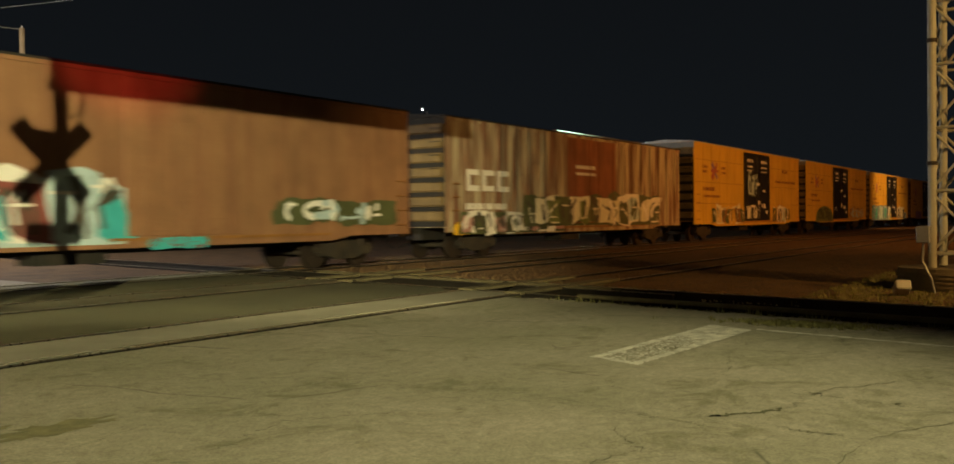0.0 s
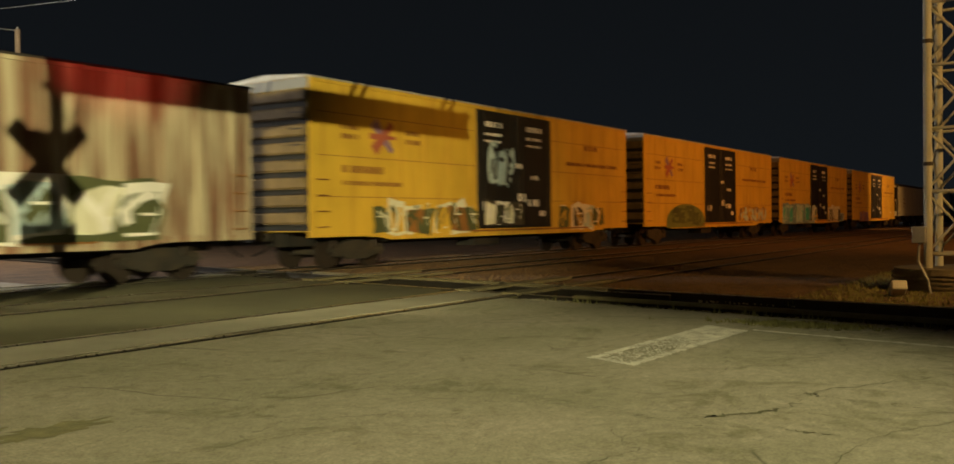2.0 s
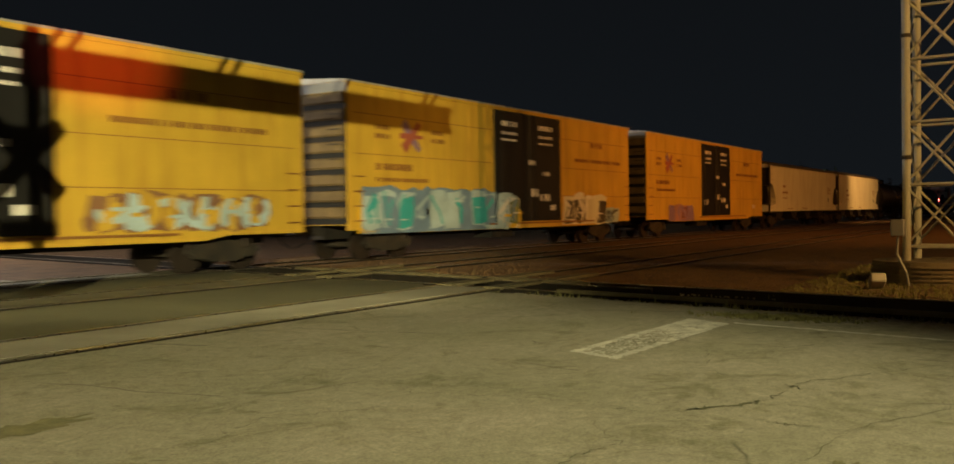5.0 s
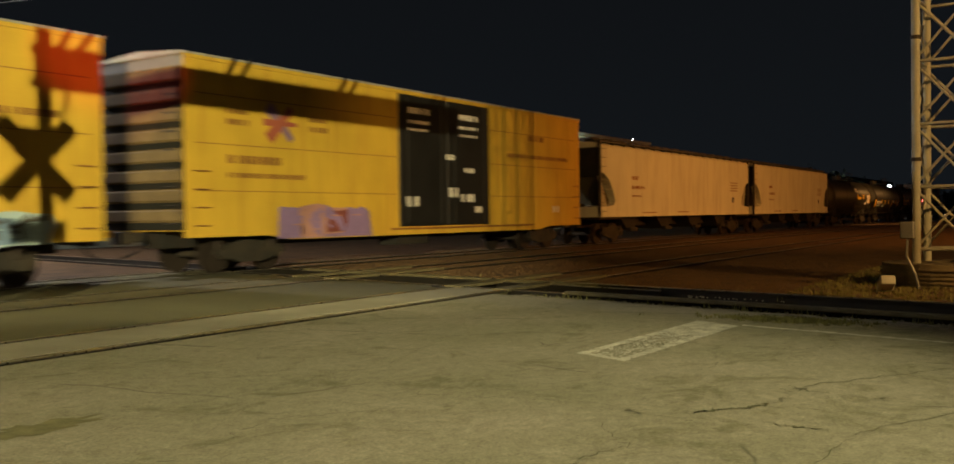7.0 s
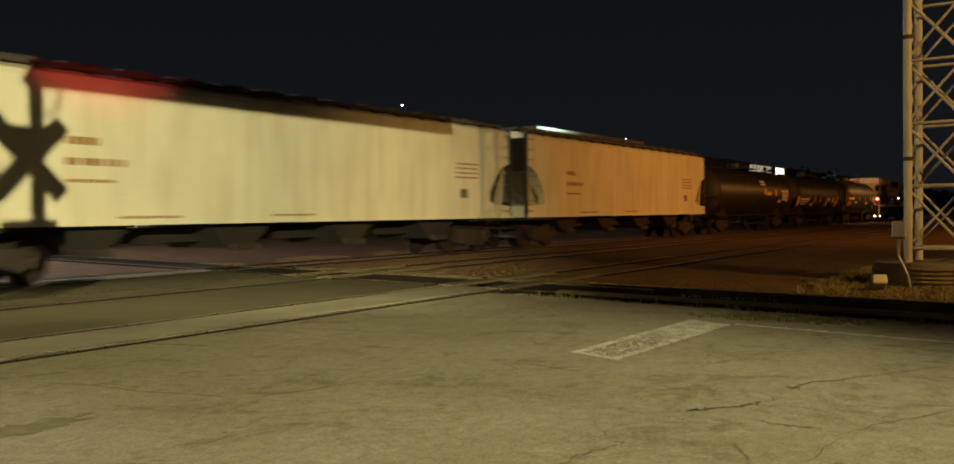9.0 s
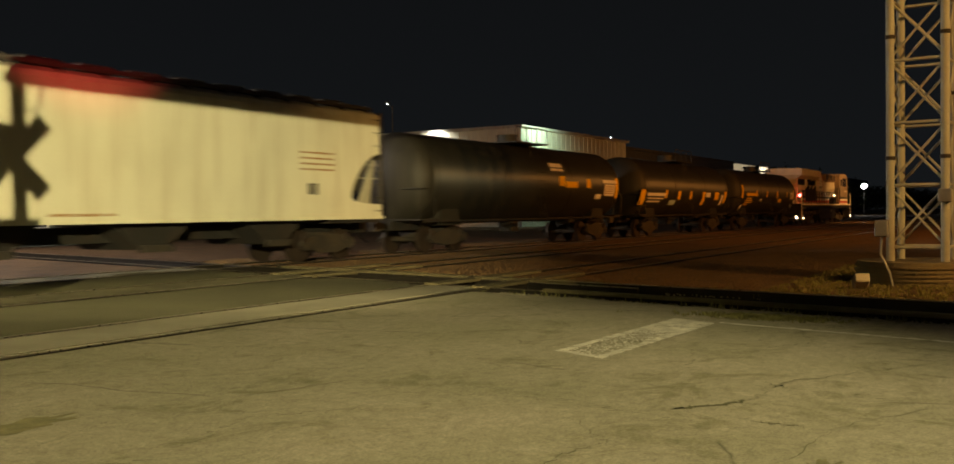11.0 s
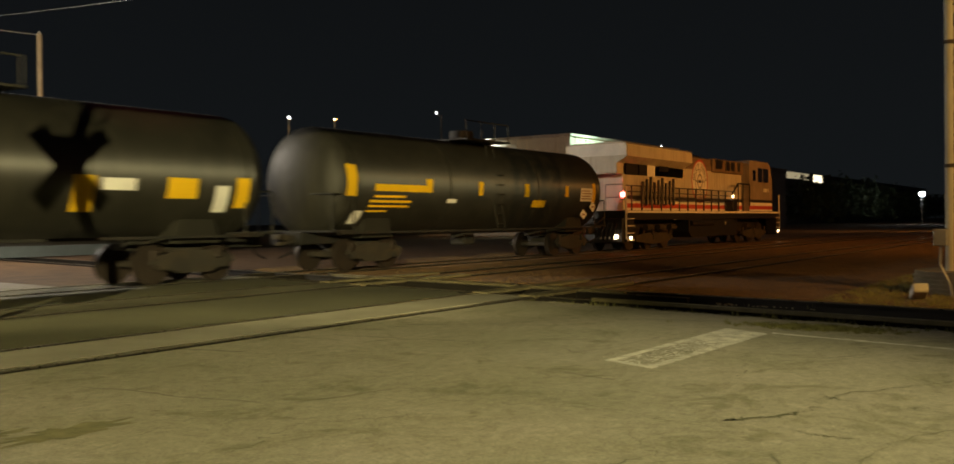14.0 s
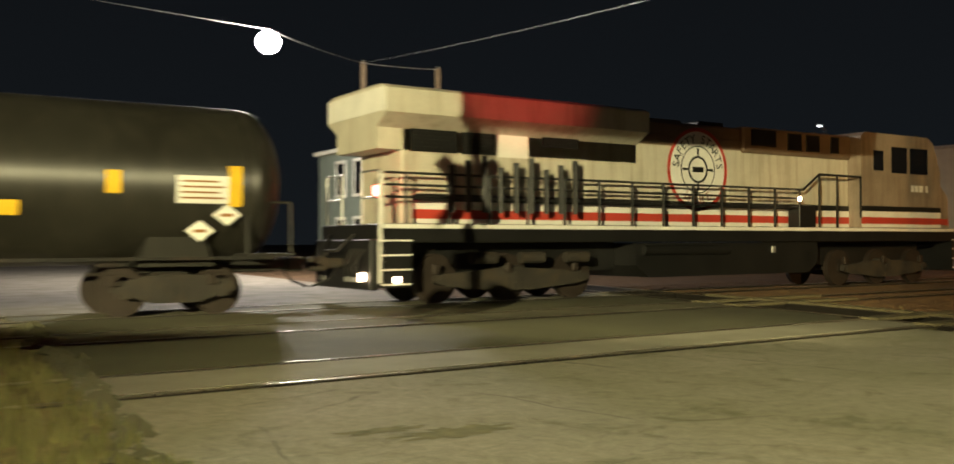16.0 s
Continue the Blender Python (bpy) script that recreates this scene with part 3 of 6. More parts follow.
def weeds(name, n, area, z, height, label):
    verts, faces = [], []
    rnd = random.Random(n)
    for _ in range(n):
        x, y = area(rnd)
        for _ in range(rnd.randint(4, 9)):
            a, h = rnd.uniform(0, 6.28), height * rnd.uniform(0.35, 1.25)
            w, t = 0.008, rnd.uniform(0.1, 0.5) * h
            px, py = x + rnd.gauss(0, .03), y + rnd.gauss(0, .03)
            c, s = math.cos(a), math.sin(a)
            i = len(verts)
            verts += [(px - s * w, py + c * w, z), (px + s * w, py - c * w, z),
                      (px + c * t * .4 + s * w * .7, py + s * t * .4 - c * w * .7, z + h * .6), (px + c * t * .4 - s * w * .7, py + s * t * .4 + c * w * .7, z + h * .6), (px + c * t, py + s * t, z + h)]
            faces += [(i, i + 1, i + 2, i + 3), (i + 3, i + 2, i + 4)]
    me = bpy.data.meshes.new(name)
    me.from_pydata(verts, [], faces)
    me.materials.append(M["weed"])
    tagged(new(name, me), label, "weeds", kind="stuff")


def clump(rnd, y0, y1, off, spread):
    y = rnd.uniform(y0, y1)
    y = round(y * 1.3) / 1.3 + rnd.gauss(0, 0.16)
    return cross_x(y) + off + rnd.gauss(0, spread), y


weeds("edge_weeds", 70, lambda r: clump(r, -2, 8, -0.4, 0.2), -0.09, 0.13, "thin dry weeds along the broken pavement edge")
weeds("lot_grass", 420, lambda r: (11.55 + r.gauss(0, 0.14), 2.95 + r.gauss(0, 0.42)), 0.0, 0.035, "thin green grass in a joint of the lot")
weeds("rail_weeds", 70, lambda r: clump(r, 0, 14, 1.75, 0.2), -0.06, 0.14, "straggling weeds beside the crossing track")
weeds("bank_grass", 4200, lambda r: (r.uniform(14.7, 24), r.uniform(-2, 4.1)), -0.07, 0.085, "dry grass on the bank round the tower")
weeds("verge_grass", 2500, lambda r: (r.uniform(-3, 1.5), r.uniform(3.4, 16)), -0.02, 0.16, "yellowed grass beside the road edge")


# painted marks and cracks on the lot
def paint(name, pts, label):
    rnd = random.Random(len(pts))
    ragged = []
    for (xa, ya), (xb, yb) in zip(pts, pts[1:] + pts[:1]):
        n = max(2, int(math.hypot(xb - xa, yb - ya) / 0.06))
        ragged += [(xa + (xb - xa) * i / n + rnd.gauss(0, 0.012), ya + (yb - ya) * i / n + rnd.gauss(0, 0.012)) for i in range(n)]
    bm = bmesh.new()
    bm.faces.new([bm.verts.new((x, y, 0.004)) for x, y in ragged])
    tagged(part(name, bm, "roadpaint", None), label, "road marking", kind="structure")


BAR = [(7.72, 3.44), (10.75, 3.34), (11.08, 3.95), (7.95, 4.04)]


def bar_point(u, v):
    """A point of the bar: u along it from its far left end, v across it."""
    (ax, ay), (bx, by), (cx, cy), (dx, dy) = BAR
    return ((ax + (bx - ax) * u) * (1 - v) + (dx + (cx - dx) * u) * v, (ay + (by - ay) * u) * (1 - v) + (dy + (cy - dy) * u) * v)


def stop_bar():
    """Worn paint: whole at one end, at the other only its rims and flakes are left."""
    rnd = random.Random(12)
    bm = bmesh.new()
    for i in range(150):
        for k in range(30):
            u, v = (i + 0.5) / 150, (k + 0.5) / 30
            rim = min(u * 5.0, v * 1.0, 1 - v, (1 - u) * 5.0)
            keep = 0.97 if u > 0.62 else 0.94 if rim < 0.16 else 0.30 + 0.5 * max(0.0, u - 0.2)
            if rnd.random() > keep - (0.25 if rim < 0.04 else 0.0):
                continue
            du, dv = 0.0036 * rnd.uniform(0.9, 1.3), 0.018 * rnd.uniform(0.9, 1.3)
            bm.faces.new([bm.verts.new((*bar_point(u + a * du, v + b * dv), 0.004 + 0.0004 * ((i + k) % 3))) for a, b in ((-1, -1), (1, -1), (1, 1), (-1, 1))])
    tagged(part("stop_bar", bm, "roadpaint", None), "worn white painted bar on the concrete", "road marking", kind="structure")


stop_bar()
paint("parking_line", [(10.78, 3.33), (10.28, 1.15), (9.3, -3.0), (9.38, -3.0), (10.37, 1.15), (10.88, 3.33)], "thin worn white parking line")


def crack(name, pts, width):
    """A jagged dark crack, a thin strip of broken edge standing 3 mm proud."""
    rnd = random.Random(int(pts[0][0] * 100))
    line = []
    for (xa, ya), (xb, yb) in zip(pts, pts[1:]):
        for i in range(14):
            f = i / 14
            line.append((xa + (xb - xa) * f + rnd.gauss(0, 0.025), ya + (yb - ya) * f + rnd.gauss(0, 0.025)))
    bm = bmesh.new()
    prev = None
    for i, (x, y) in enumerate(line):
        w = width * rnd.uniform(0.15, 1.0)
        cur = (bm.verts.new((x - w, y - w, 0.003)), bm.verts.new((x + w, y + w, 0.003)))
        if prev:
            bm.faces.new((prev[0], prev[1], cur[1], cur[0]))
        prev = cur
    tagged(part(name, bm, "asphalt", None), "jagged dark crack in the concrete lot", "crack", kind="structure")


def moss(pts_at, rx, ry, seed):
    """A ragged dark green-brown mossy stain lying on the concrete."""
    rnd = random.Random(seed)
    bm = bmesh.new()
    ring_pts = []
    for i in range(40):
        a = 2 * math.pi * i / 40
        m = rnd.uniform(0.55, 1.15)
        ring_pts.append(bm.verts.new((pts_at[0] + rx * m * math.cos(a), pts_at[1] + ry * m * math.sin(a), 0.0025)))
    bm.faces.new(ring_pts)
    tagged(part("moss_patch", bm, "moss", None), "dark mossy stain on the concrete lot", "moss", kind="structure")


moss((3.45, 5.6), 0.5, 0.22, 1)
moss((3.0, 5.95), 0.35, 0.12, 2)
moss((4.9, 1.0), 0.3, 0.1, 3)
crack("crack", [(6.0, 2.15), (6.25, 1.95), (6.5, 1.78)], 0.022)
crack("crack", [(6.5, 1.78), (7.3, 1.75), (8.2, 1.2), (9.2, 0.6)], 0.007)
crack("crack", [(5.7, 2.35), (5.9, 3.2), (5.6, 4.1), (6.4, 5.6)], 0.005)
crack("crack", [(7.0, 1.8), (7.6, 2.6), (9.3, 3.1), (11.0, 2.6)], 0.006)
crack("crack", [(5.0, 1.2), (6.0, 1.1), (7.4, 0.4)], 0.006)
crack("crack", [(3.2, 5.0), (4.6, 5.4), (6.4, 5.2), (8.6, 5.9)], 0.005)
crack("crack", [(2.6, 4.6), (3.4, 4.2), (4.4, 4.5), (5.2, 3.9)], 0.006)
crack("crack", [(4.2, 2.3), (4.9, 2.2), (5.4, 2.6)], 0.006)
crack("crack", [(8.0, 6.8), (9.0, 6.2), (10.2, 6.6), (11.6, 6.0)], 0.006)
crack("crack", [(6.06, 3.78), (5.9, 2.82), (5.68, 2.01)], 0.006)
crack("crack", [(7.28, 1.9), (7.09, 1.69), (7.03, 1.21), (6.88, 0.79)], 0.005)
crack("crack", [(5.94, 1.7), (5.85, 1.5), (5.89, 1.29)], 0.006)
crack("crack", [(9.0, 2.4), (9.6, 2.0), (10.4, 2.3), (11.6, 1.9)], 0.007)


# ---- lattice tower on its base ----
def lattice_tower():
    ob = thing("lattice_tower", "cream painted steel lattice signal tower on a concrete base", "tower", at=(18.95, 2.02, 0.0), rz=-4)
    half, h0, hp, n = 0.455, 0.36, 1.13, 12
    corners = [(-half, -half), (half, -half), (half, half), (-half, half)]
    for x, y in corners:
        part("leg", rods([((x, y, h0), (x, y, h0 + hp * n + 0.2))], 0.075, 12), "tower", ob)
    for i in range(n):
        z0, z1 = h0 + 0.25 + hp * i, h0 + 0.25 + hp * (i + 1)
        for j in range(4):
            (xa, ya), (xb, yb) = corners[j], corners[(j + 1) % 4]
            part("girt", rods([((xa, ya, z0), (xb, yb, z0))], 0.03, 6), "tower", ob)
            bm = rods([((xa, ya, z0 + .05), (xb, yb, z1 - .05)), ((xb, yb, z0 + .05), (xa, ya, z1 - .05))], 0.024, 6)
            part("cross_brace", bm, "tower", ob)
    for j, z in ((0, 2.2), (3, 2.2), (0, 4.4), (3, 4.4), (1, 3.4)):
        x, y = corners[j]
        part("collar", rods([((x, y, z), (x, y, z + 0.07))], 0.09, 12), "truck", ob, "dark steel clamp")
    part("junction_box", boxes((-0.62, -0.5, -0.58, -0.36, 1.42, 1.66), bevel=0.015), "steel", ob, "small pale grey junction box")
    return ob


def tower_base():
    ob = thing("tower_base", "corrugated round concrete tower footing", "footing", at=(18.95, 2.02, 0))
    bm = bmesh.new()
    rod(bm, (0, 0, -0.3), (0, 0, 0.36), 1.12, 40)
    part("footing", bm, "concrete", ob)
    for i in range(6):
        bm = bmesh.new()
        rod(bm, (0, 0, -0.12 + i * 0.075), (0, 0, -0.085 + i * 0.075), 1.16, 40)
        part("hoop", bm, "concrete", ob)
    return ob


lattice_tower()
tower_base()

bx = thing("cable_box", "grey steel cable box on a bent conduit", "junction box", at=(17.6, 2.52, -0.1))
part("enclosure", boxes((-0.09, 0.09, -0.11, 0.11, 0.93, 1.22), bevel=0.015), "steel", bx)
part("conduit", rods([((0, 0.0, 0.95), (0.02, 0.02, 0.6)), ((0.02, 0.02, 0.62), (0.05, -0.12, 0.3)), ((0.05, -0.12, 0.31), (0.04, -0.2, -0.1))], 0.022), "steel", bx, "bent grey conduit pipe")
jk = thing("fallen_box", "pale broken box lying tilted in the grass", "debris", at=(16.75, 2.72, -0.02))
part("shell", boxes((-0.17, 0.17, -0.12, 0.12, 0.0, 0.16), bevel=0.02), "shed", jk).matrix_basis = pose(0, 0, 0.05, 0, 28, 20)

# unseen wall added behind the camera to keep the street lamp off the lot
wl = part("light_blocker_wall", boxes((-9, 9, -0.15, 0.15, -0.3, 4.3)), "concrete", None)
wl.matrix_basis = pose(-9.4, -2.8, 0, 0, 0, -45.5)
tagged(wl, "unseen wall added to keep the street lamp off the lot", "wall", kind="structure")


# ---- rolling stock: x runs back along the train, y = 0 is its centre line, z = 0 the rail head ----
TRAIN_Y = 18.45
TRAIN = []


def vehicle(name, label, category, start, group=""):
    ob = thing(name, label, category, group, at=(start, TRAIN_Y, 0.02))
    TRAIN.append((ob, start))
    return ob


WHEEL = {}


def wheel_mesh(r):
    if r not in WHEEL:
        bm = bmesh.new()
        rod(bm, (0, -0.07, 0), (0, 0.06, 0), r, 28)
        rod(bm, (0, 0.06, 0), (0, 0.09, 0), r + 0.025, 28)
        rod(bm, (0, -0.12, 0), (0, -0.07, 0), 0.13, 14)
        rod(bm, (0, -0.085, 0), (0, -0.07, 0), r - 0.07, 28, r - 0.12)
        me = bpy.data.meshes.new("wheel")
        bm.to_mesh(me)
        bm.free()
        me.materials.append(M["wheel"])
        WHEEL[r] = me
    return WHEEL[r]


def truck(parent, x, axles=(-0.88, 0.88), r=0.44):
    """A bogie: two cast side frames, springs, a bolster and its wheels."""
    span = axles[-1] - axles[0]
    h = span / 2
    bm = prism([(x - h - 0.25, 0.46), (x - h - .18, 0.62), (x - 0.5, 0.74), (x + 0.5, 0.74), (x + h + .18, 0.62), (x + h + 0.25, 0.46), (x + h - 0.12, 0.36), (x + 0.42, 0.24), (x - 0.42, 0.24), (x - h + 0.12, 0.36)], -1.12, -0.98)
    tr = part("truck", boxes((x - 0.28, x + 0.28, -1.05, 1.05, 0.48, 0.80), bevel=0.03), "truck", parent, "rusty cast steel wheel truck")
    part("side_frame", bm, "truck", tr)
    bm = prism([(x - h - 0.25, 0.46), (x - 0.5, 0.74), (x + 0.5, 0.74), (x + h + 0.25, 0.46), (x + 0.42, 0.24), (x - 0.42, 0.24)], 0.98, 1.12)
    part("side_frame", bm, "truck", tr)
    part("spring", rods([((x + d, -1.05, 0.27), (x + d, -1.05, 0.55)) for d in (-0.18, 0, 0.18)], 0.075, 10), "under", tr)
    for a in axles:
        for s in (-1, 1):
            o = new("wheel", wheel_mesh(r))
            o.parent = tr
            o.matrix_basis = pose(x + a, 0.72 * s, r, 0, 0, 0 if s < 0 else 180)
        part("axle", rods([((x + a, -0.7, r), (x + a, 0.7, r))], 0.08, 10), "truck", tr)
        part("brake_rigging", boxes((x + a - 0.3, x + a - 0.14, -1.2, -1.1, r + 0.12, r + 0.34), bevel=0.015), "wheel", tr)
        part("journal", rods([((x + a, -1.15, r), (x + a, -0.96, r))], 0.12, 10), "truck", tr)


def coupler(parent, x, s):
    bm = boxes((min(x, x + s * 0.55), max(x, x + s * 0.55), -0.12, 0.12, 0.78, 1.0), (min(x + s * .4, x + s * .75), max(x + s * .4, x + s * .75), -0.2, 0.16, 0.74, 1.04), bevel=0.03)
    part("coupler", bm, "truck", parent, "rusty steel knuckle coupler")
    part("brake_hose", rods([((x + s * 0.2, -0.3, 0.85), (x + s * 0.45, -0.32, 0.55)), ((x + s * 0.45, -0.32, 0.56), (x + s * 0.8, -0.25, 0.42))], 0.025, 6), "locoblack", parent)


def flat(bm, pts, y):
    """A thin panel of outline pts (x, z), its outer face at y on the near side."""
    return prism(pts, y, y + 0.003, bm)


def rect(x0, x1, z0, z1):
    return [(x0, z0), (x1, z0), (x1, z1), (x0, z1)]


def lettering(parent, rows, y, mat="bar", name="lettering"):
    """Unreadable stencilled lines as plain bars, broken into word-sized pieces; a part for each line."""
    rnd = random.Random(int(rows[0][0] * 37))
    for x0, x1, z0, z1 in rows:
        bm = bmesh.new()
        x = x0
        while x < x1 - 0.05:
            w = min(x1 - x, (z1 - z0) * rnd.uniform(0.5, 1.0))
            flat(bm, rect(x, x + w, z0, z1), y)
            x += w + (z1 - z0) * rnd.choice((0.2, 0.2, 0.25, 0.7))
        tagged(part(name, bm, mat, parent), kind="stuff")


def blob(rnd, cx, cz, rx, rz, y, wob, k, lean):
    """A lumpy rounded outline as a thin plate."""
    pts = []
    for i in range(k):
        a = 2 * math.pi * i / k
        m = 1 + rnd.uniform(-wob, wob)
        c, s = math.cos(a), math.sin(a)
        sq = 1 / max(abs(c), abs(s)) ** 0.75
        pts.append((cx + rx * m * c * sq + lean * rz * m * s, cz + rz * m * s * sq))
    return prism(pts, y, y + 0.002)


def stroke(rnd, pts, w, y):
    """A fat bent stroke through pts, as a thin plate."""
    bm = bmesh.new()
    prev = None
    for i, (x, z) in enumerate(pts):
        xa, za = pts[max(0, i - 1)]
        xb, zb = pts[min(len(pts) - 1, i + 1)]
        n = math.hypot(xb - xa, zb - za) or 1
        ww = w * rnd.uniform(0.75, 1.2)
        ox, oz = -(zb - za) / n * ww, (xb - xa) / n * ww
        cur = [(x + ox, z + oz), (x - ox, z - oz)]
        if prev:
            prism([prev[0], prev[1], cur[1], cur[0]], y, y + 0.002, bm)
        prev = cur
    return bm


def graffiti(parent, x0, x1, z0, z1, n, fills, edge, y, seed, lean=0.12):
    """Bubble letters too tangled to read: each letter a lumpy outline with bent strokes over it."""
    rnd = random.Random(seed)
    step = (x1 - x0) / n
    for i in range(n):
        cx, cz = x0 + step * (i + 0.5) + rnd.gauss(0, step * .05), (z0 + z1) / 2 + rnd.gauss(0, (z1 - z0) * 0.05)
        rx, rz = step * 0.64 * rnd.uniform(0.9, 1.12), (z1 - z0) * 0.43 * rnd.uniform(0.9, 1.1)
        yy = y - 0.0025 * (i % 2)
        lt = part("graffiti_letter", blob(rnd, cx, cz, rx, rz, yy, 0.14, 22, lean), edge, parent, "spray-painted bubble letter")
        fill = fills[i % len(fills)]
        w = min(rx * 0.30, rz * 0.30)
        for k in range(3):
            ax, az = rx * rnd.uniform(0.35, 0.8), rz * rnd.uniform(0.4, 0.85)
            a0, sweep = rnd.uniform(0, 6.28), rnd.choice((-1, 1)) * rnd.uniform(1.8, 4.2)
            ox, oz = rnd.uniform(-.25, .25) * rx, rnd.uniform(-.2, .2) * rz
            pts = [(cx + ox + ax * math.cos(a0 + sweep * u / 7) + lean * az * math.sin(a0 + sweep * u / 7), cz + oz + az * math.sin(a0 + sweep * u / 7)) for u in range(8)]
            part("stroke", stroke(rnd, pts, w * rnd.uniform(0.6, 1.1), yy - 0.004 - 0.0015 * k), fills[(i + k // 2) % len(fills)], lt)
        s = rnd.choice((-0.5, 0.0, 0.5))
        pts = [(cx + s * rx + lean * rz * v + rnd.gauss(0, rx * .06), cz + rz * v) for v in (-0.9, -0.3, 0.3, 0.9)]
        part("stroke", stroke(rnd, pts, w * 0.9, yy - 0.0095), fill, lt)
        part("shine", blob(rnd, cx + rnd.uniform(-.4, .4) * rx, cz + rnd.uniform(-.3, .6) * rz, rx * 0.28, rz * 0.12, yy - 0.0125, 0.25, 9, lean), fills[(i + 1) % len(fills)], lt)


def mural(parent, x0, x1, z0, z1, n, fills, base, edge, dark, y, seed):
    """A closed row of block letters: a ragged backing, pale outlines, filled faces, dark counters."""
    rnd = random.Random(seed)
    h = z1 - z0
    step = (x1 - x0) / n
    top, x = [], x0
    while x < x1:
        top.append((x, z1 - h * rnd.uniform(0.0, 0.14)))
        x += step * rnd.uniform(0.25, 0.5)
    backing = part("graffiti_backing", prism([(x0 - .05, z0), *top, (x1 + .05, z1 - h * .2), (x1 + .05, z0)], y, y + 0.002), base, parent, "sprayed backing of a graffiti piece")

    def quad(cx, cz, a, b, lean, j):
        c = [(-a, -b), (-a * .2, -b * 1.04), (a, -b), (a * 1.05, 0), (a, b), (a * .1, b * 1.06), (-a, b), (-a * 1.05, 0)]
        return [(cx + u + lean * v + rnd.gauss(0, j * a), cz + v + rnd.gauss(0, j * b)) for u, v in c]

    for i in range(n):
        cx, cz, lean = x0 + step * (i + .5) + rnd.gauss(0, step * .08), (z0 + z1) / 2 + rnd.gauss(0, h * .03), rnd.uniform(-.35, .35)
        a, b, yy = step * rnd.uniform(0.5, 0.68), h * rnd.uniform(0.38, 0.48), y - 0.003 - 0.0025 * (i % 2)
        part("graffiti_letter", prism(quad(cx, cz, a, b, lean, .12), yy, yy + .002), edge if i % 3 else base, backing, "spray-painted block letter")
        fill = fills[i % len(fills)]
        part("letter_face", prism(quad(cx + rnd.uniform(-.1, .25) * a, cz - rnd.uniform(.05, .22) * b, a * rnd.uniform(.7, .95), b * .8, lean, .12), yy - .004, yy - .002), fill, backing)
        for k in range(rnd.choice((2, 3))):
            u = rnd.uniform(-.7, .7)
            pts = [(cx + u * a, cz - b * rnd.uniform(.4, 1)), (cx + (u + rnd.uniform(-.4, .4)) * a, cz + rnd.uniform(-.3, .3) * b), (cx + rnd.uniform(-.8, .8) * a, cz + b * rnd.uniform(.4, .95))]
            part("stroke", stroke(rnd, pts, a * rnd.uniform(.08, .2), yy - .0065 - .001 * k), rnd.choice((dark, dark, edge)), backing)
        part("shine", prism(quad(cx + rnd.uniform(-.4, .4) * a, cz + rnd.uniform(-.8, .8) * b, a * rnd.uniform(.25, .5), b * .05, 0, .1), yy - .011, yy - .010), edge, backing)


def rungs(name, parent, rows, r, mat):
    """Ladder rungs, each a part of its own."""
    for a, b in rows:
        part(name, rods([(a, b)], r, 6), mat, parent)


